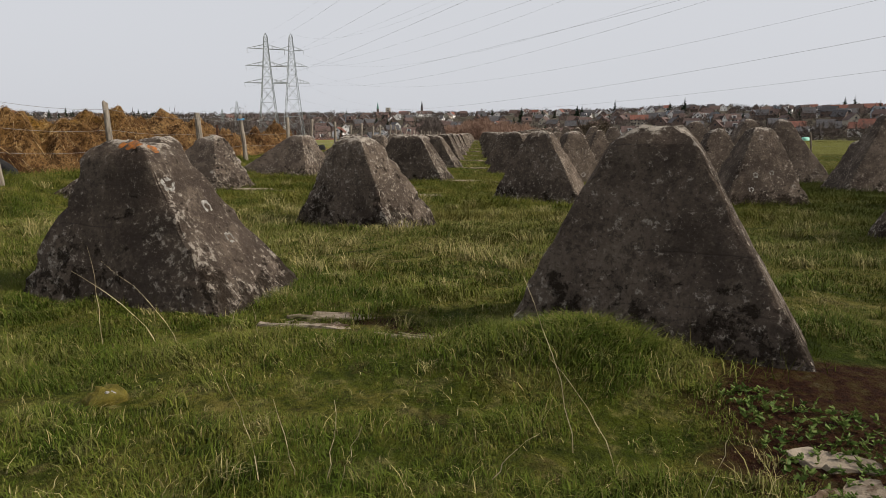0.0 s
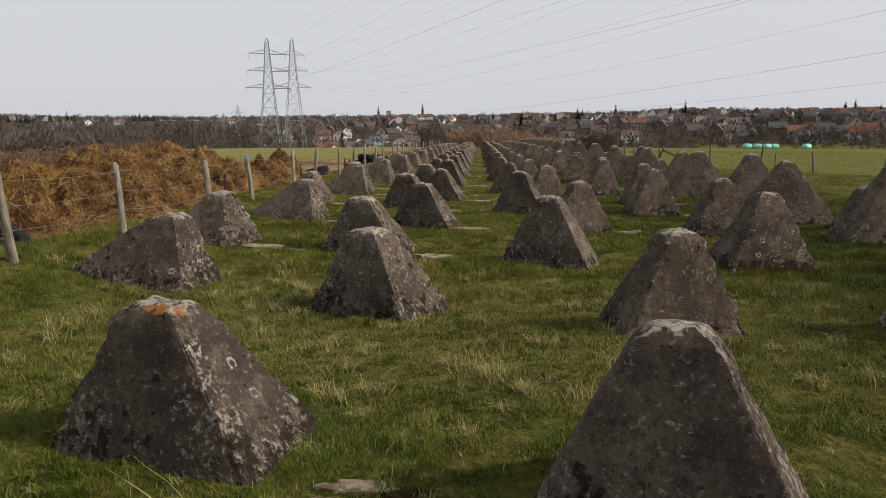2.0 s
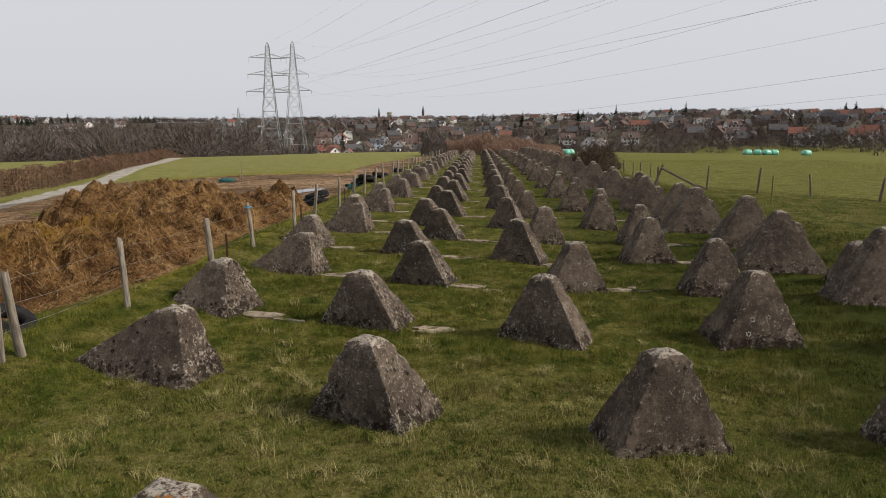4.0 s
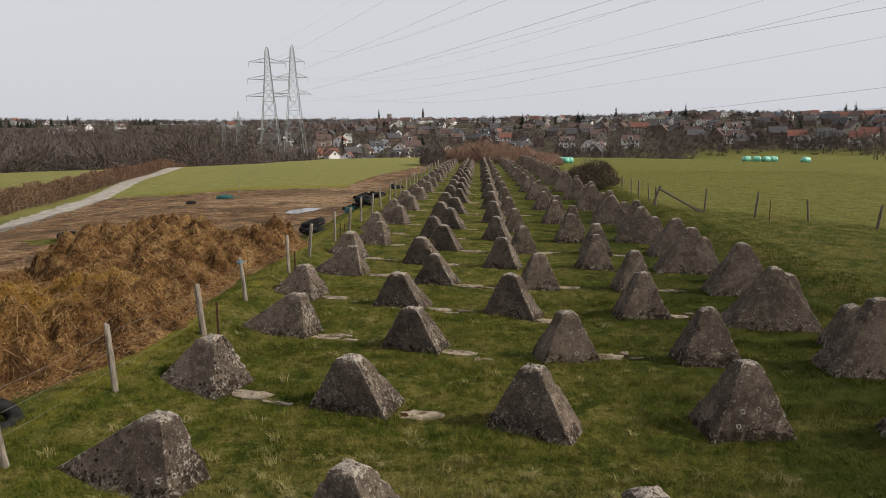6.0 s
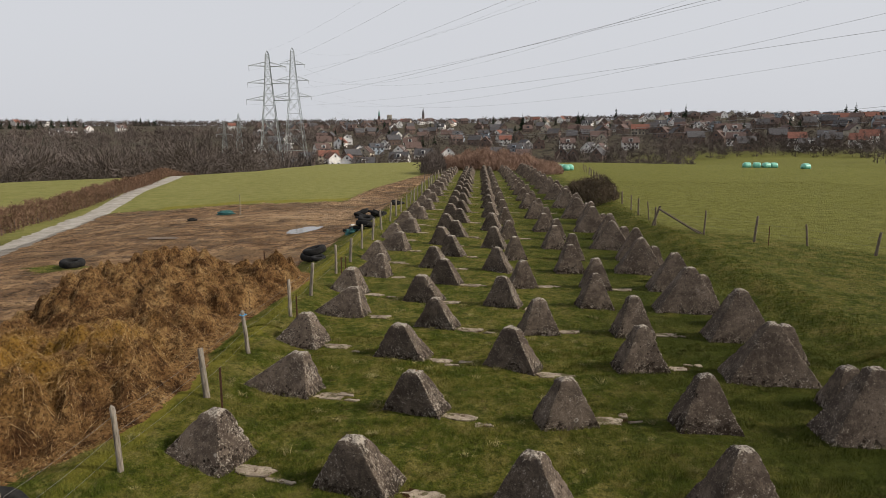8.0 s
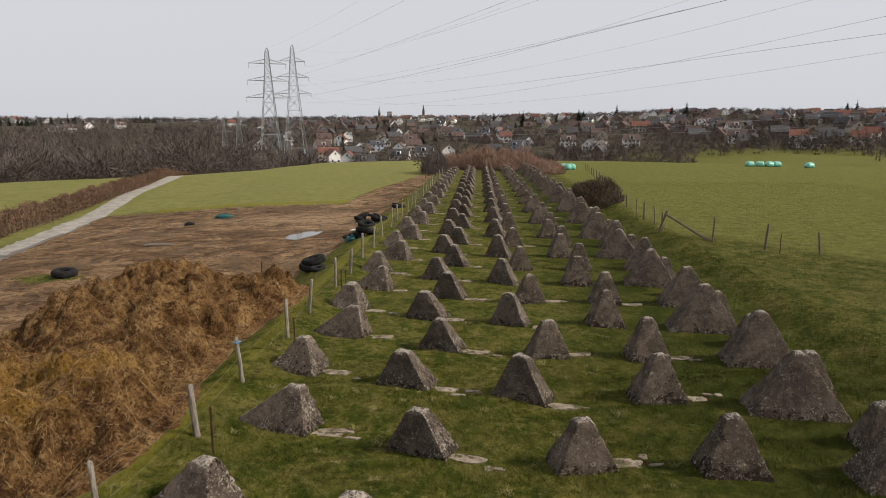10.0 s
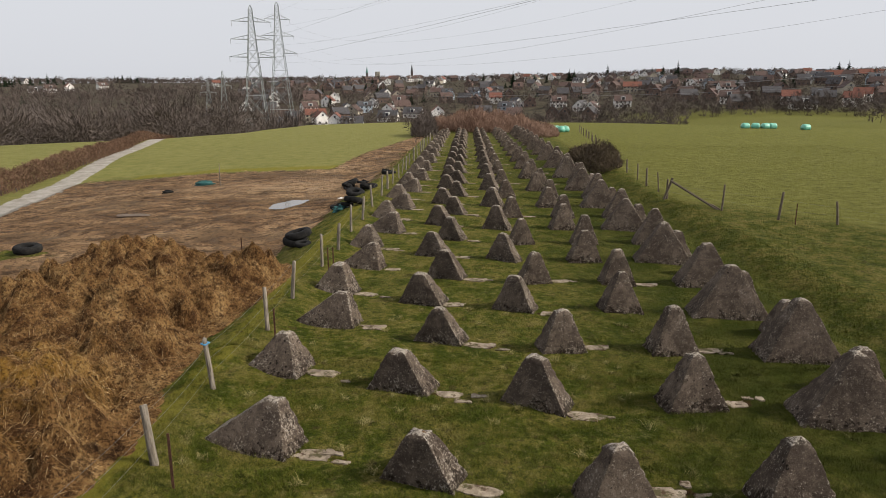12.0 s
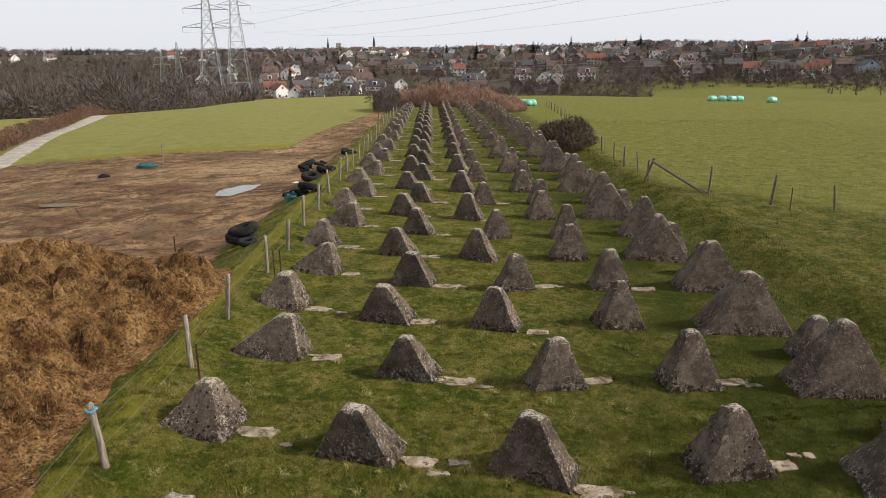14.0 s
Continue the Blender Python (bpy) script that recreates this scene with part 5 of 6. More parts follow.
tips_a = pylon(-81.6, 265.2, 38.8, ((20.2, 8.6), (26.6, 7.9), (33.0, 7.2)), "tall grey lattice pylon with three pairs of arms")
tips_b = pylon(-99.4, 367.0, 53.0, ((27.7, 9.6), (36.3, 8.3), (44.5, 6.6)), "tall grey lattice pylon standing in the valley")
overhead_line(tips_a, 560, (6.5, 6.5, 9, 9, 11, 11, 11), "slack cables of a high-voltage line crossing the sky")
overhead_line(tips_b, 522, (20, 20, 22, 22, 24, 24, 24), "slack cables of a second high-voltage line")
pylon(-150.5, 424, 21.0, ((12.0, 5.0), (16.5, 4.0)), "distant lattice pylon over bare woods", 0.8)
pylon(-160.0, 424, 16.0, ((8.0, 5.0), (12.0, 4.0)), "distant lattice pylon over bare woods", 0.8)


# ---- far trees ----
def bare_tree(height, seed, fat=1.0, deep=3, tips=5):
    """Arrays of a leafless tree: trunk, limbs, boughs and fine twigs as tapering strips."""
    rs = np.random.RandomState(seed)
    at, along, width = [], [], []

    def grow(p, d, l, w, depth):
        q = p + d * l
        at.append(p)
        along.append(d * l)
        width.append(w)
        if depth == 0:
            for _ in range(tips):
                e = d + rs.normal(0, 0.5, 3)
                e /= np.linalg.norm(e)
                at.append(p + d * l * rs.uniform(0.3, 1.0))
                along.append(e * l * rs.uniform(0.5, 1.0))
                width.append(w * 0.6)
            return
        for i in range(3 if depth > 1 else 4):
            e = d * 0.8 + rs.normal(0, 0.48, 3) + np.array([0, 0, 0.15])
            e /= np.linalg.norm(e)
            grow(p + d * l * rs.uniform(0.55, 1.0), e, l * rs.uniform(0.6, 0.85), w * 0.55, depth - 1)

    grow(np.zeros(3), np.array([rs.normal(0, 0.04), rs.normal(0, 0.04), 1.0]), height * 0.33, height * 0.028 * fat, deep)
    n = len(at)
    v, f = strands(n, np.array(at), np.array(along), np.maximum(np.array(width) * 1.2, 0.12 * fat), rs, None)
    return v, f


def crown_tree(height, seed, n=95, fine=0.5, reach=1.0):
    """Arrays of a leafless tree far off: a stem, and brushes of twigs that fan out in an uneven crown."""
    rs = np.random.RandomState(seed)
    at, along, width = [np.zeros(3)], [np.array([0, 0, height * 0.7])], [height * 0.035]
    boughs = rs.normal(0, 1, (9, 3)) * np.array([0.2, 0.2, 0.19]) * height + np.array([0, 0, height * 0.5])
    for i in range(n):
        c = boughs[rs.randint(9)]
        p = c + rs.normal(0, 0.075, 3) * height
        d = (p - np.array([0, 0, height * 0.3])) * 0.35 + rs.normal(0, 0.05, 3) * height
        d[2] = abs(d[2])
        d = d * reach
        at.append(p - d * 0.4)
        along.append(d)
        width.append(fine * rs.uniform(0.5, 1.2))
    return strands(len(at), np.array(at), np.array(along), np.array(width), rs, None)


def conifer(height, spread, seed):
    """Arrays of a spruce: whorls of drooping jagged boughs round a stem."""
    rs = np.random.RandomState(seed)
    at, along, width = [np.zeros(3)], [np.array([0, 0, height])], [height * 0.03]
    for t in np.linspace(0.06, 0.99, 26):
        r = spread * (1 - t) ** 0.85 * rs.uniform(0.75, 1.15) + 0.1
        for i in range(int(6 + 8 * (1 - t))):
            a = rs.uniform(0, 2 * np.pi)
            q = r * rs.uniform(0.6, 1.1)
            at.append(np.array([0, 0, height * t]))
            along.append(np.array([q * np.cos(a), q * np.sin(a), -0.25 * q + rs.uniform(-0.2, 0.35)]))
            width.append(height * 0.075 * (1.1 - t))
    v, f = strands(len(at), np.array(at), np.array(along), np.array(width) * 1.3, rs, None)
    return v, f


def plant_many(kinds, spots, rs, grow=(0.75, 1.25)):
    """Arrays of many trees of a few kinds at spots (x, y)."""
    out = []
    for x, y in spots:
        v, f = kinds[rs.randint(len(kinds))]
        a, s = rs.uniform(0, 2 * np.pi), rs.uniform(*grow)
        c, q = np.cos(a), np.sin(a)
        w = np.stack([v[:, 0] * c - v[:, 1] * q, v[:, 0] * q + v[:, 1] * c, v[:, 2]], 1) * s
        out.append((w + np.array([x, y, float(ground_h(x, y)) - 0.2]), f))
    return out


def polar(az, d):
    """Place at an azimuth, in degrees clockwise from +y, and a distance."""
    return d * math.sin(radians(az)), d * math.cos(radians(az))


BARE = [bare_tree(h, 200 + i) for i, h in enumerate((9, 10.5, 12, 8, 11))]
THICK = [crown_tree(h, 240 + i, 105, 0.42) for i, h in enumerate((10, 12, 14, 11, 9))]
FINE = [crown_tree(h, 270 + i, 400, 0.18, 0.5) for i, h in enumerate((9, 11, 12.5, 10))]
LOW = [crown_tree(h, 290 + i, 44, 0.8) for i, h in enumerate((3.0, 3.8, 4.6))]
ROUND = [crown_tree(h, 280 + i, 230, 0.26) for i, h in enumerate((9, 10.5, 8, 12))]
BUSHY = [bare_tree(h, 260 + i, 1.3) for i, h in enumerate((4.5, 5.5, 6.5))]
SPRUCE = [conifer(h, s, 300 + i) for i, (h, s) in enumerate(((12, 4.6), (14, 4.4), (10, 4.8)))]
rf = np.random.RandomState(17)


def spots_in(n, az0, az1, d0, d1, power=1.0):
    return [polar(rf.uniform(az0, az1), d0 + (d1 - d0) * rf.uniform() ** power) for _ in range(n)]


def grove(spots):
    """Thins the spots to groves with clearings between."""
    return [(x, y) for x, y in spots if wave(x, y, 95, 0.016) > -0.45]


woods = spots_in(300, -52, -18, 160, 320, 1.4) + spots_in(210, -52, -14, 320, 620)
stuff("bare_woods", plant_many(FINE, woods, rf, (1.0, 1.35)) + plant_many(THICK, grove(spots_in(1000, -52, -13, 380, 800)), rf, (0.7, 1.25)) + plant_many(THICK, grove(spots_in(650, -52, -13, 800, 1250)), rf, (0.6, 0.95)) + plant_many(LOW, spots_in(2000, -52, 46, 1060, 1255), rf, (1.1, 2.0)) + plant_many(ROUND, spots_in(200, -52, -14, 200, 420), rf, (0.9, 1.4)) + plant_many(THICK, spots_in(900, -52, 46, 1080, 1255), rf, (0.6, 1.0)), TWIG, "brown leafless woodland filling the valley", "woods")
belt = spots_in(150, -20, 0, 235, 430) + spots_in(70, 0, 15, 220, 430)
hem = spots_in(130, 0, 17, 280, 450) + spots_in(110, 14, 34, 400, 460) + spots_in(16, 28, 36, 300, 420)
stuff("bare_tree_belt", plant_many(BARE, belt, rf, (0.7, 1.1)) + plant_many(ROUND, hem, rf, (0.6, 1.05)), TWIG, "belt of leafless trees below the town", "woods")
town_trees = spots_in(380, -19, 44, 430, 720, 1.1)
stuff("town_trees", plant_many(BARE, town_trees, rf, (0.6, 1.0)) + plant_many(THICK, spots_in(1100, -19, 46, 540, 1280), rf, (0.5, 0.9)) + plant_many(THICK, spots_in(420, -19, 44, 430, 640), rf, (0.55, 0.85)) + plant_many(ROUND, spots_in(230, -19, 44, 435, 600), rf, (0.5, 0.85)) + plant_many(BUSHY, spots_in(260, -19, 46, 440, 800), rf, (0.7, 1.2)), TWIG, "leafless garden trees among the houses", "trees")
scrub = spots_in(110, -52, -20, 160, 240) + spots_in(120, -20, 14, 222, 275)
stuff("valley_scrub", plant_many(BUSHY, scrub, rf, (0.7, 1.3)), TWIG, "brown leafless scrub along the valley edge", "scrub")
dark = spots_in(16, -52, -26, 280, 700) + spots_in(90, -18, 44, 520, 1200) + [(x + rf.normal(0, 14), y + rf.normal(0, 10)) for x, y in spots_in(9, -52, -26, 950, 1230) for _ in range(6)]
stuff("far_conifers", plant_many(SPRUCE, dark, rf, (0.6, 1.0)), CONIFER, "scattered dark conifers among houses and woods", "trees")


def tree_thing(az, d, kind, s, label, dark_one):
    x, y = polar(az, d)
    ob = tagged(new("conifer" if dark_one else "bare_tree"), label, "tree")
    ob.matrix_world = pose(x, y, float(ground_h(x, y)) - 0.2, 0, 0, 37 * az) @ Matrix.Scale(s, 4)
    v, f = kind
    part("trunk", mesh_np("trunk", v[:3], f[:1], TWIG), TWIG, ob)
    part("crown", mesh_np("crown", v[3:], f[1:] - 3, CONIFER if dark_one else TWIG), TWIG, ob)


# single trees that stand up over the roofs
for az, d, k, s in ((3.6, 820, 0, 1.65), (5.3, 840, 2, 1.5), (8.1, 950, 0, 1.4), (8.5, 950, 2, 1.5), (11.1, 980, 1, 1.5), (15.3, 980, 0, 1.3), (16.4, 960, 1, 1.5), (-8.4, 720, 2, 1.4), (27.3, 900, 0, 1.5), (27.9, 920, 1, 1.4), (-31.6, 900, 1, 1.4), (-32.7, 910, 0, 1.2), (-33.3, 905, 2, 1.2)):
    tree_thing(az, d, SPRUCE[k], s, "dark green conifer standing up over the roofs", True)
for az, d, k, s in ((0.3, 760, 1, 1.4), (1.0, 760, 3, 1.4), (-4.5, 95, 3, 0.6), (29.5, 330, 2, 1.1), (31.0, 320, 4, 1.0), (32.5, 335, 1, 1.0)):
    tree_thing(az, d, BARE[k], s, "leafless tree with a fine spread of twigs", False)


# ---- town ----
def house_kind(w, d, h, rise, wall, roof, label, windows=3, storeys=2, dormer=False):
    """A gabled house: ridge along x. Walls, roof with eaves, chimney, windows and a door."""
    ob = tagged(new("house"), label, "house", "houses of the town")
    bm = bmesh.new()
    v = [bm.verts.new(p) for p in ((-w / 2, -d / 2, -3), (w / 2, -d / 2, -3), (w / 2, d / 2, -3), (-w / 2, d / 2, -3), (-w / 2, -d / 2, h), (w / 2, -d / 2, h), (w / 2, d / 2, h), (-w / 2, d / 2, h), (-w / 2, 0, h + rise), (w / 2, 0, h + rise))]
    for f in ((0, 1, 5, 4), (2, 3, 7, 6), (1, 2, 6, 9, 5), (3, 0, 4, 8, 7)):
        bm.faces.new([v[i] for i in f])
    part("wall", bm, wall, ob)
    over, th = 0.45, 0.22
    k = rise / (d / 2)
    bm = bmesh.new()
    for s in (-1, 1):
        e = s * (d / 2 + over)
        ze = h - over * k
        lo = [bm.verts.new(p) for p in ((-w / 2 - over, e, ze), (w / 2 + over, e, ze), (w / 2 + over, 0, h + rise + 0.01), (-w / 2 - over, 0, h + rise + 0.01))]
        hi = [bm.verts.new((p.co.x, p.co.y, p.co.z + th)) for p in lo]
        for f in ((lo[0], lo[1], lo[2], lo[3]), (hi[0], hi[1], hi[2], hi[3]), (lo[0], lo[1], hi[1], hi[0]), (lo[1], lo[2], hi[2], hi[1]), (lo[3], lo[0], hi[0], hi[3])):
            bm.faces.new(f)
    rf_ob = part("roof", bm, roof, ob)
    bm = bmesh.new()
    box(bm, w * 0.18, w * 0.18 + 0.7, 0.2, 0.9, h + rise - 0.8, h + rise + 0.9)
    part("chimney", bm, BRICK, rf_ob)
    if dormer:
        bm = bmesh.new()
        box(bm, -1.4, 1.4, -d / 2 + 0.6, -0.5, h + 0.3, h + rise * 0.72)
        part("dormer", bm, wall, rf_ob)
        bm = bmesh.new()
        box(bm, -1.0, 1.0, -d / 2 + 0.55, -d / 2 + 0.62, h + 0.55, h + rise * 0.72 - 0.25)
        part("pane", bm, GLASS_FAR, rf_ob)
    for st in range(storeys):
        z0 = 0.9 + 2.7 * st
        if z0 + 1.3 > h:
            break
        for i in range(windows):
            x = w * ((i + 0.5) / windows - 0.5)
            bm = bmesh.new()
            box(bm, x - 0.6, x + 0.6, -d / 2 - 0.05, -d / 2 + 0.02, z0, z0 + 1.3)
            part("window", bm, GLASS_FAR, ob)
    for s in (-1, 1):
        for y, z0 in ((-d / 4, 0.9), (d / 4, 0.9), (0, h + rise * 0.15)):
            bm = bmesh.new()
            box(bm, *sorted((s * (w / 2 - 0.02), s * (w / 2 + 0.05))), y - 0.55, y + 0.55, z0, z0 + 1.25)
            part("window", bm, GLASS_FAR, ob)
    bm = bmesh.new()
    box(bm, w * 0.32, w * 0.32 + 1.0, -d / 2 - 0.06, -d / 2 + 0.02, -0.1, 2.05)
    part("door", bm, POST_DARK, ob)
    return ob


KINDS = [
    house_kind(10, 8.5, 5.2, 3.6, WHITE, ROOF_RED, "white rendered house with a red tiled roof"),
    house_kind(11, 9, 5.0, 3.8, WHITE, ROOF_BROWN, "white rendered house with a brown tiled roof", 4, 2, True),
    house_kind(9, 8, 4.6, 4.2, BRICK, ROOF_DARK, "brick house with a steep dark slate roof"),
    house_kind(12, 9, 4.4, 4.0, CREAM, ROOF_BROWN, "cream rendered house with a brown roof", 4),
    house_kind(10, 8, 5.4, 3.2, BRICK, ROOF_BROWN, "brick house with a brown tiled roof"),
    house_kind(13, 9, 3.2, 4.2, WHITE, ROOF_DARK, "white bungalow with a dark slate roof", 4, 1, True),
    house_kind(10, 8.5, 5.6, 3.0, BLUE_WALL, ROOF_DARK, "grey-blue rendered house with a dark roof", 3, 2, True),
    house_kind(14, 9, 5.0, 3.6, CREAM, ROOF_RED, "long cream house with a red tiled roof", 5),
    house_kind(10, 9, 4.0, 4.4, BRICK, ROOF_BROWN, "brick house with a broad brown roof", 3, 1, True),
    house_kind(11, 8.5, 4.8, 3.8, BRICK, ROOF_DARK, "dark brick house with a slate roof", 4),
]


def put_house(kind, x, y, turn, first):
    z = min(float(ground_h(x + a, y + b)) for a in (-4, 4) for b in (-4, 4))
    m = pose(x, y, z, 0, 0, turn)
    if not first:
        copy_thing(KINDS[kind], m)
    else:
        KINDS[kind].matrix_basis = m


# houses that can be told apart: azimuth, distance, kind, turn
NAMED = [(-10.9, 440, 0, 80), (-12.6, 470, 7, 10), (-9.6, 432, 5, -5), (-8.6, 520, 6, 20), (-11.5, 560, 0, 70), (-6.6, 500, 1, 75),
         (-2.6, 485, 0, 95), (-14.9, 430, 5, 0), (-1.9, 590, 4, 20), (9.1, 500, 5, 70), (13.0, 590, 7, 0), (24.3, 480, 0, 5), (26.2, 495, 6, 0), (28.3, 470, 0, -10), (27.0, 690, 7, 0), (17.5, 630, 1, 80), (30.2, 500, 4, 15), (23.0, 510, 9, 10), (29.0, 700, 7, 5)]
used = set()
placed = []


def try_house(az, d, kind, turn, gap=15.0):
    x, y = polar(az, d)
    if any((x - a) ** 2 + (y - b) ** 2 < gap ** 2 for a, b in placed):
        return
    placed.append((x, y))
    put_house(kind, x, y, turn - az, kind not in used)
    used.add(kind)


for az, d, kind, turn in NAMED:
    try_house(az, d, kind, turn, 9)
rh = random.Random(23)
for i in range(420):
    az = rh.uniform(-18, 43)
    d = 445 + 620 * rh.random() ** 1.1
    kind = rh.choice((2, 4, 8, 9, 3, 1, 5, 0, 6, 3, 9, 8, 2, 1, 4, 9, 5, 2))
    try_house(az, d, kind, rh.choice((0, 90)) + rh.uniform(-25, 25), 13.0)
for i in range(14):
    try_house(rh.uniform(-48, -20), rh.uniform(800, 1100), rh.choice((0, 1, 5, 7)), rh.uniform(0, 180))
for kind in range(len(KINDS)):
    if kind not in used:
        try_house(5 + 2 * kind, 810 + 20 * kind, kind, 10, 0)


def church(az, d, h, material, label, wide):
    x, y = polar(az, d)
    ob = tagged(new("church_tower"), label, "church tower")
    ob.location = (x, y, float(ground_h(x, y)) - 1)
    bm = bmesh.new()
    box(bm, -wide, wide, -wide, wide, 0, h * 0.55)
    part("tower", bm, BRICK, ob)
    bm = bmesh.new()
    bar(bm, (0, 0, h * 0.55), (0, 0, h), wide * 1.25, 0.12, 8)
    part("spire", bm, material, ob)
    for s in (-1, 1):
        bm = bmesh.new()
        box(bm, s * wide * 0.4 - 0.5, s * wide * 0.4 + 0.5, -wide - 0.06, -wide + 0.05, h * 0.4, h * 0.5)
        part("window", bm, GLASS_FAR, ob)


church(-4.65, 1150, 26, ROOF_DARK, "distant church tower with a slender dark spire", 1.9)
church(-8.3, 1170, 24, COPPER, "distant tower with a green copper cap", 1.8)


def block_of_flats():
    x, y = polar(-7.45, 1170)
    ob = tagged(new("apartment_block"), "distant pink apartment block on the skyline", "building")
    ob.matrix_world = pose(x, y, float(ground_h(x, y)) - 1, 0, 0, 7)
    bm = bmesh.new()
    box(bm, -4, 4, -5, 5, 0, 15)
    part("wall", bm, CREAM, ob)
    for j in range(4):
        for i in range(3):
            bm = bmesh.new()
            box(bm, -4.2 + 2.3 * i, -2.8 + 2.3 * i, -5.06, -4.98, 3 + 3 * j, 4.6 + 3 * j)
            part("window", bm, GLASS_FAR, ob)


block_of_flats()


# ---- grass ----
CELL = 0.06
BLOCKED = np.zeros((1800, 900), bool)          # rows of y from 0, columns of x from -10


def block(cx, cy, w, d, ragged):
    """Marks an oval of the plan where no grass grows."""
    i0, i1 = max(0, int((cy - 2 * d) / CELL)), min(1800, int((cy + 2 * d) / CELL) + 1)
    j0, j1 = max(0, int((cx - 2 * w + 10) / CELL)), min(900, int((cx + 2 * w + 10) / CELL) + 1)
    if i1 <= i0 or j1 <= j0:
        return
    gx, gy = np.meshgrid(np.arange(j0, j1) * CELL - 10 + CELL / 2, np.arange(i0, i1) * CELL + CELL / 2)
    e = ((gx - cx) / w) ** 2 + ((gy - cy) / d) ** 2
    BLOCKED[i0:i1, j0:j1] |= e < (0.85 + 0.6 * wave(gx, gy, 71, 6.0) if ragged else 1.0)


def block_tooth(cx, cy, w, d, turn):
    """Marks the foot of a tooth, where no grass grows."""
    r = math.hypot(w, d)
    i0, i1 = max(0, int((cy - r) / CELL)), min(1800, int((cy + r) / CELL) + 1)
    j0, j1 = max(0, int((cx - r + 10) / CELL)), min(900, int((cx + r + 10) / CELL) + 1)
    gx, gy = np.meshgrid(np.arange(j0, j1) * CELL - 10 + CELL / 2 - cx, np.arange(i0, i1) * CELL + CELL / 2 - cy)
    c, q = math.cos(radians(turn)), math.sin(radians(turn))
    BLOCKED[i0:i1, j0:j1] |= (abs(gx * c + gy * q) < w - 0.03) & (abs(gy * c - gx * q) < d - 0.03)


for tx, ty, w, d, a in TEETH:
    block_tooth(tx, ty, w, d, a)
for sx, sy, w, d in SLABS:
    block(sx, sy, w, d, True)


def bare_round_slabs():
    """Bare soil and dead leaves round the footings."""
    me = bpy.data.objects["ground"].data
    n = len(me.vertices)
    v, col = np.empty(n * 3, np.float32), np.empty(n * 4, np.float32)
    me.vertices.foreach_get("co", v)
    zone = me.color_attributes["zone"]
    zone.data.foreach_get("color", col)
    v, col = v.reshape(-1, 3), col.reshape(-1, 4)
    for sx, sy, w, d in SLABS:
        q = ((v[:, 0] - sx) / (w * 1.15)) ** 2 + ((v[:, 1] - sy) / (d * 1.3)) ** 2
        near = q < 6
        col[near, 2] = np.maximum(col[near, 2], 0.85 * np.exp(-q[near]))
    zone.data.foreach_set("color", col.ravel())


bare_round_slabs()


def open_turf(x, y):
    """Where grass grows: off the teeth, the footings and the mud."""
    i, j = np.clip((y / CELL).astype(int), 0, 1799), np.clip(((x + 10) / CELL).astype(int), 0, 899)
    ok = ~BLOCKED[i, j]
    ok &= heap_h(x, y) < 0.02
    ok &= ~((x < -7.7 - 0.5 * wave(x, y, 23, 0.5)) & (y > 8))
    bare = np.exp(-(((x - 1.5) / 0.85) ** 2 + ((y - 2.1) / 0.85) ** 2))
    return ok & (bare + 0.3 * wave(x, y, 72, 3.0) < 0.5)


def beyond_fence(x, y):
    """The grazed field past the right-hand fence."""
    return (x > 11.8) & ((x - 12.3) * 0.8 + (y - 45.5) * 0.6 > 0)


def scatter(n, x0, x1, y0, y1, hmin, hmax, width, rs, cone=None, tuft=0.6, lean=0.8, simple=False):
    x, y = rs.uniform(x0, x1, n), rs.uniform(y0, y1, n)
    if cone:
        keep = np.abs(x + 0.05 * y) < cone * y + 0.7
        x, y = x[keep], y[keep]
    keep = open_turf(x, y)
    x, y = x[keep], y[keep]
    n = len(x)
    t = 0.4 * wave(x, y, 80, 2.3) + 0.45 * wave(x, y, 81, 6.0) + 0.55 * wave(x, y, 83, 14.0)
    h = rs.uniform(hmin, hmax, n) * (1 + tuft * np.clip(t, -0.8, 1.6))
    return blades(n, x, y, ground_h(x, y), h, width * rs.uniform(0.7, 1.4, n), rs, lean, simple)


def tufts(n, x0, x1, y0, y1, rs, per=70, size=(0.10, 0.24), width=0.006):
    cx, cy = rs.uniform(x0, x1, n), rs.uniform(y0, y1, n)
    keep = open_turf(cx, cy)
    cx, cy = cx[keep], cy[keep]
    n = len(cx)
    s = rs.uniform(*size, n)
    x = (cx[:, None] + rs.normal(0, 1, (n, per)) * s[:, None] * 0.42).ravel()
    y = (cy[:, None] + rs.normal(0, 1, (n, per)) * s[:, None] * 0.42).ravel()
    h = (s[:, None] * rs.uniform(0.6, 1.15, (n, per))).ravel()
    return blades(len(x), x, y, ground_h(x, y), h, width * rs.uniform(0.7, 1.4, len(x)), rs, 1.5)


def fade(n, x0, x1, y0, y1, rs, field=False):
    """Blades that thin out with distance."""
    y = y0 + (y1 - y0) * rs.uniform(0, 1, n) ** 1.9
    x = rs.uniform(x0, x1, n)
    keep = open_turf(x, y) & (beyond_fence(x, y) == field)
    x, y = x[keep], y[keep]
    n = len(x)
    h = rs.uniform(0.02, 0.07, n) * (1 + 0.8 * np.clip(0.5 * wave(x, y, 80, 1.3) + 0.6 * wave(x, y, 82, 4.5) + 0.5 * wave(x, y, 84, 9.0), -0.8, 1.5))
    return blades(n, x, y, ground_h(x, y), h, 0.011 + 0.0004 * (y - y0), rs, 1.6, True)


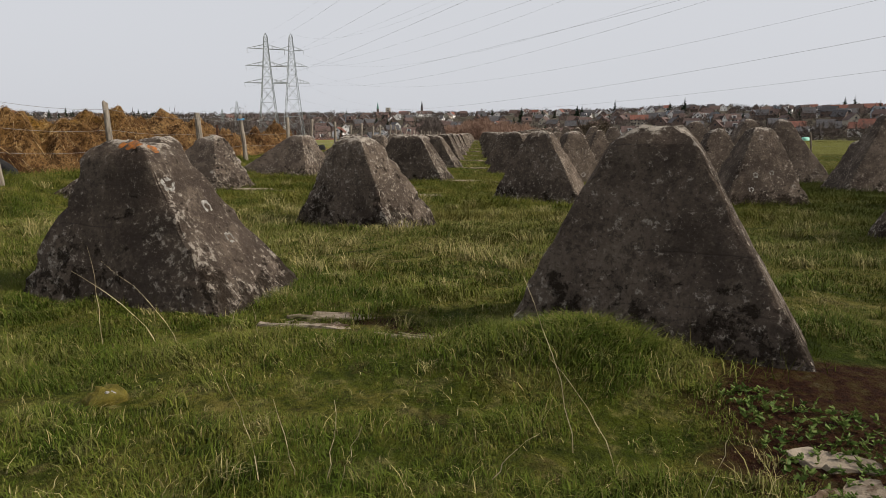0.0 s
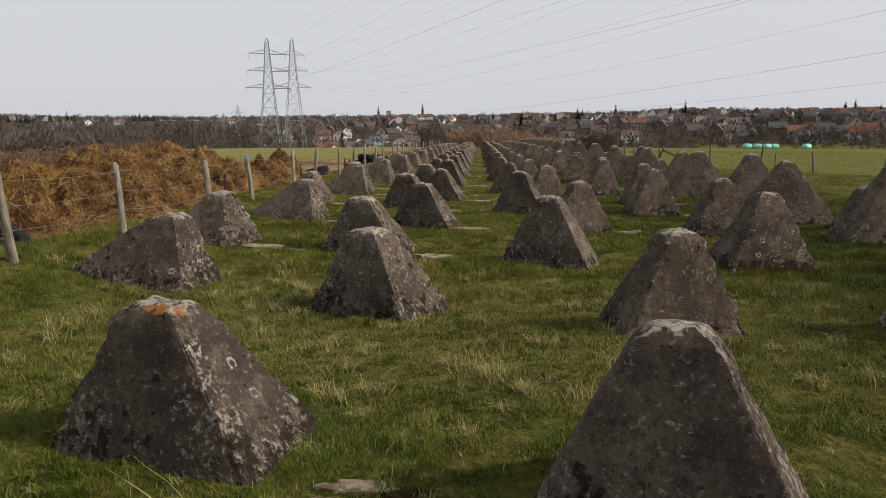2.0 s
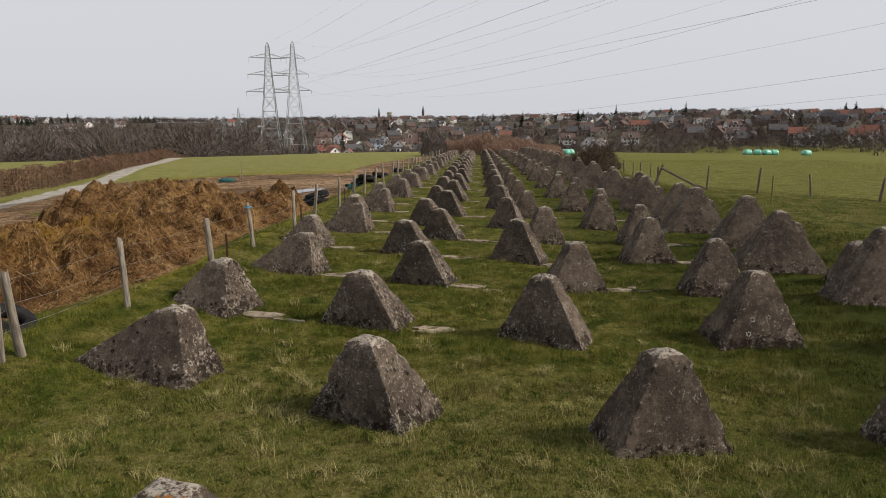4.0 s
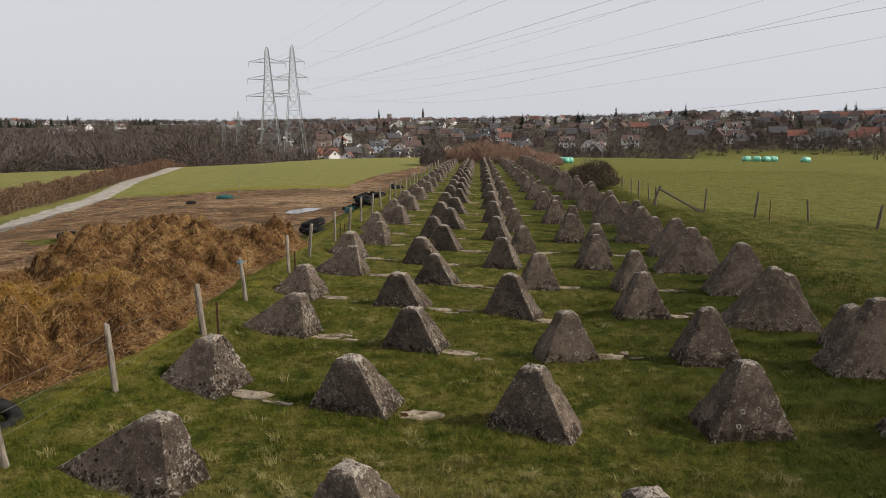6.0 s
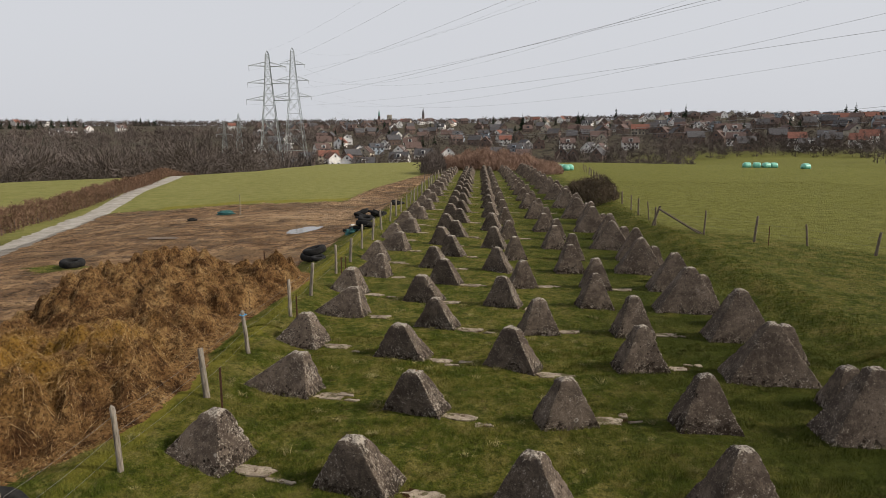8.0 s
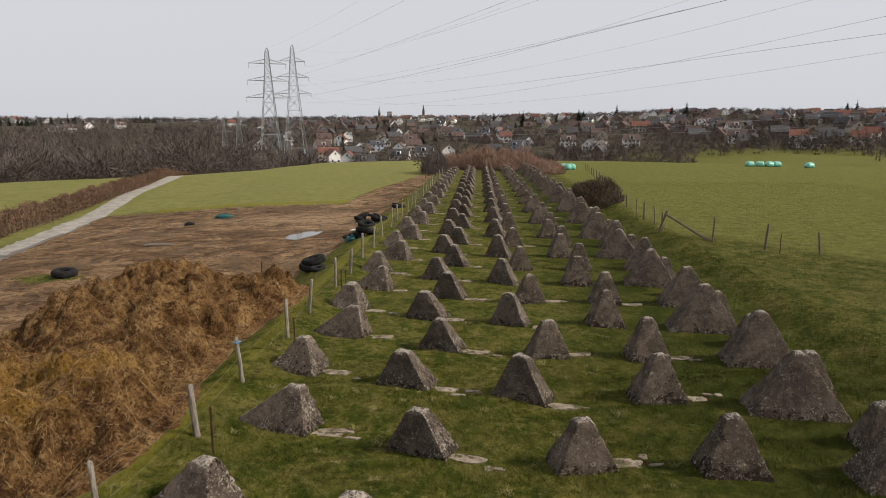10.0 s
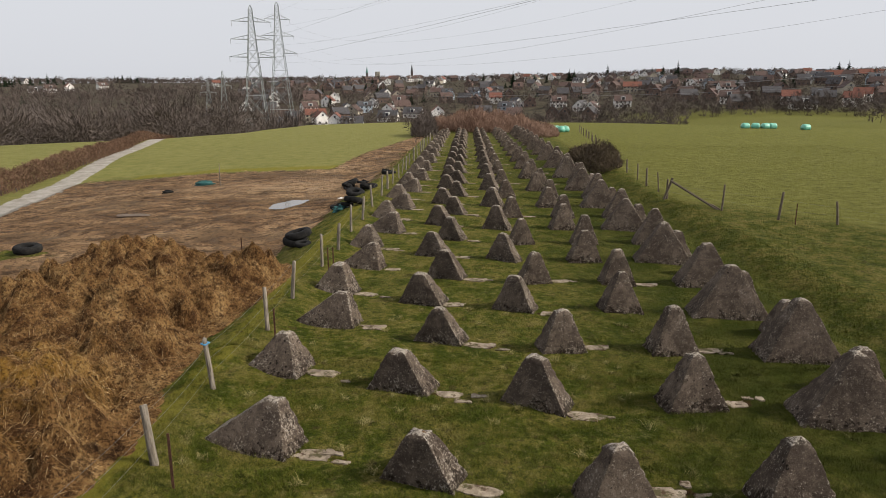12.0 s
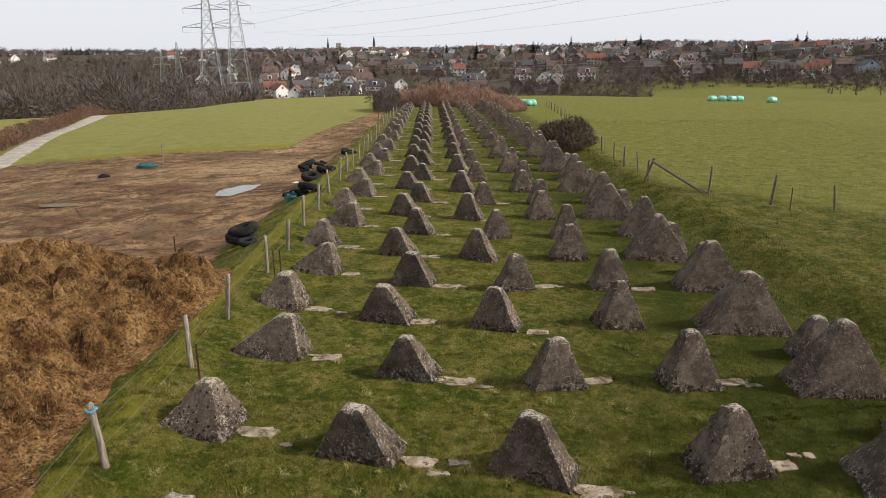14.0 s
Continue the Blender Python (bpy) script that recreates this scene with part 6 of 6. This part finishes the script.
rg = np.random.RandomState(9)
stuff("meadow_grass", [
    scatter(215000, -3.4, 3.4, 0.9, 4.2, 0.010, 0.040, 0.0028, rg, 0.76, 1.4, 1.7),
    scatter(140000, -5.5, 6.0, 3.8, 7.5, 0.015, 0.055, 0.0044, rg, 0.76, 1.0, 1.4),
    tufts(170, -4, 4.5, 1.2, 7.5, rg, 55, (0.03, 0.075), 0.0045),
], BLADE, "short green meadow grass between the concrete teeth", "grass")
stuff("meadow_turf", [
    scatter(420000, -7.2, 11.0, 7.5, 19, 0.025, 0.080, 0.0075, rg, None, 1.3, 1.4, True),
    scatter(14000, 9.2, 12.6, 12, 62, 0.05, 0.15, 0.016, rg, None, 0.8, 1.3, True),
    fade(220000, -8.6, 12.5, 19, 80, rg),
    fade(90000, 11.0, 30, 12, 46, rg),
], FAR_BLADE, "thick green turf round the farther concrete teeth", "grass")
stuff("field_grass", [fade(60000, 11.8, 44, 26, 90, rg, True)], FIELD_BLADE, "short olive grass of the grazed field", "grass")
mound_x, mound_y = rg.normal(0.45, 0.24, 5200), rg.normal(2.70, 0.16, 5200)
stuff("dry_grass", [
    tufts(60, -4.5, 4.5, 1.6, 4, rg, 40, (0.035, 0.08), 0.003),
    tufts(150, -4.5, 4.5, 4, 9, rg, 60, (0.06, 0.15), 0.0045),
    tufts(150, -6.5, 9, 8, 24, rg, 40, (0.06, 0.14), 0.008),
    scatter(16000, -4.5, 4.5, 1.0, 8, 0.015, 0.05, 0.003, rg, 0.76, 0.6, 2.2),
], STRAW_BLADE, "tufts of pale dry grass in the meadow", "grass")
def foot_grass(rs):
    """Longer grass that stands ungrazed round the feet of the nearer teeth."""
    px, py = [], []
    for cx, cy, w, d, a in TEETH:
        if cy > 30:
            continue
        m = int(170 * (w + d))
        u = rs.uniform(-1, 1, m)
        edge = rs.randint(0, 4, m)
        out = rs.uniform(0.0, 0.09, m)
        lx = np.where(edge < 2, u * w, np.where(edge == 2, w + out, -w - out))
        ly = np.where(edge == 0, d + out, np.where(edge == 1, -d - out, u * d))
        c, q = math.cos(radians(a)), math.sin(radians(a))
        px.append(cx + lx * c - ly * q)
        py.append(cy + lx * q + ly * c)
    x, y = np.concatenate(px), np.concatenate(py)
    n = len(x)
    h = rs.uniform(0.04, 0.11, n) * (1 + 0.7 * np.clip(wave(x, y, 87, 3.0), -0.8, 1.2))
    return blades(n, x, y, ground_h(x, y), h, np.where(y < 6, 0.004, 0.008) * rs.uniform(0.7, 1.4, n), rs, 1.0, True)


stuff("foot_grass", [foot_grass(rg)], FAR_BLADE, "longer grass round the feet of the teeth", "grass")


def rosettes(n, x0, x1, y0, y1, rs):
    """Low weeds: seven short broad leaves round a crown."""
    cx, cy = rs.uniform(x0, x1, n), rs.uniform(y0, y1, n)
    keep = wave(cx, cy, 99, 5.0) > -0.15
    cx, cy = np.repeat(cx[keep], 7), np.repeat(cy[keep], 7)
    m = len(cx)
    a, l = rs.uniform(0, 2 * np.pi, m), rs.uniform(0.008, 0.019, m)
    at = np.stack([cx, cy, ground_h(cx, cy) + rs.uniform(0.006, 0.02, m)], 1)
    return strands(m, at, np.stack([np.cos(a) * l, np.sin(a) * l, rs.uniform(0.0, 0.014, m)], 1), l * 0.55, rs, 0.55)


WEED = mat_plain("fresh_weed_leaves", (0.055, 0.098, 0.012), (0.11, 0.15, 0.026), 20, 0.7, 0, 0.25, False)
stuff("small_weeds", [rosettes(900, 0.9, 2.1, 1.5, 2.5, rg)], WEED, "small green weeds on bare mossy soil", "weeds")
stuff("mound_grass", [blades(5200, mound_x, mound_y, ground_h(mound_x, mound_y), rg.uniform(0.025, 0.085, 5200), rg.uniform(0.003, 0.006, 5200), rg, 1.7)], BLADE, "long green grass heaped against a concrete tooth", "grass")


YELLOW_MOSS = mat_plain("yellow_moss_on_stone", (0.075, 0.065, 0.008), (0.15, 0.12, 0.02), 30, 0.95, 0.01)
stone = tagged(new("mossy_stone", lump_mesh("mossy_stone", 0.075, 0.06, 0.055, 12, YELLOW_MOSS, 0.35)), "small stone under yellow moss in the grass", "stone")
stone.matrix_world = pose(-1.28, 2.16, float(ground_h(-1.28, 2.16)) - 0.005, 0, 0, 15)
part("bare_top", lump_mesh("bare_top", 0.022, 0.014, 0.008, 15, LICHEN, 0.4, 14, 5), LICHEN, stone, "pale bare patch of stone", True, pose(0.018, -0.014, 0.042, 12, 8, 0))

STALK = mat_plain("dry_grass_stalk", (0.36, 0.29, 0.17), (0.55, 0.46, 0.29), 9, 0.8, 0)


def stalks():
    """Long dry stalks of last year's grass in the foreground: foot, tip's shift and height."""
    rs = np.random.RandomState(41)
    spots = [(-0.58, 1.66, -0.10, 0.05, 0.30), (-0.50, 1.72, -0.05, 0.0, 0.24), (-0.40, 1.70, 0.03, 0.0, 0.26), (-0.36, 1.68, 0.06, 0.0, 0.20), (0.30, 1.95, -0.16, 0.1, 0.55), (0.42, 1.9, -0.2, 0.05, 0.34),
             (-1.62, 2.75, -0.03, 0.0, 0.48), (-1.45, 2.9, -0.38, 0.0, 0.36), (-1.38, 2.95, -0.34, 0.0, 0.40), (-1.15, 2.95, 0.08, 0.0, 0.22), (-1.02, 3.0, -0.02, 0.0, 0.18), (0.62, 1.7, 0.05, 0.0, 0.22), (0.05, 1.75, 0.12, 0.0, 0.16)]
    at, along, width = [], [], []
    for x, y, sx, sy, h in spots:
        z = float(ground_h(x, y)) - 0.02
        last = np.array([x, y, z])
        for j in range(1, 8):
            t = j / 7
            q = np.array([x + sx * t ** 1.6 + rs.normal(0, 0.004), y + sy * t, z + h * t])
            at.append(last)
            along.append(q - last)
            width.append(0.0042 - 0.0028 * t)
            last = q
    sets = [strands(len(at), np.array(at), np.array(along), np.array(width), rs, 0.9) for _ in range(2)]
    stuff("dry_stalks", sets, STALK, "thin pale stalks of last year's grass", "grass")


stalks()
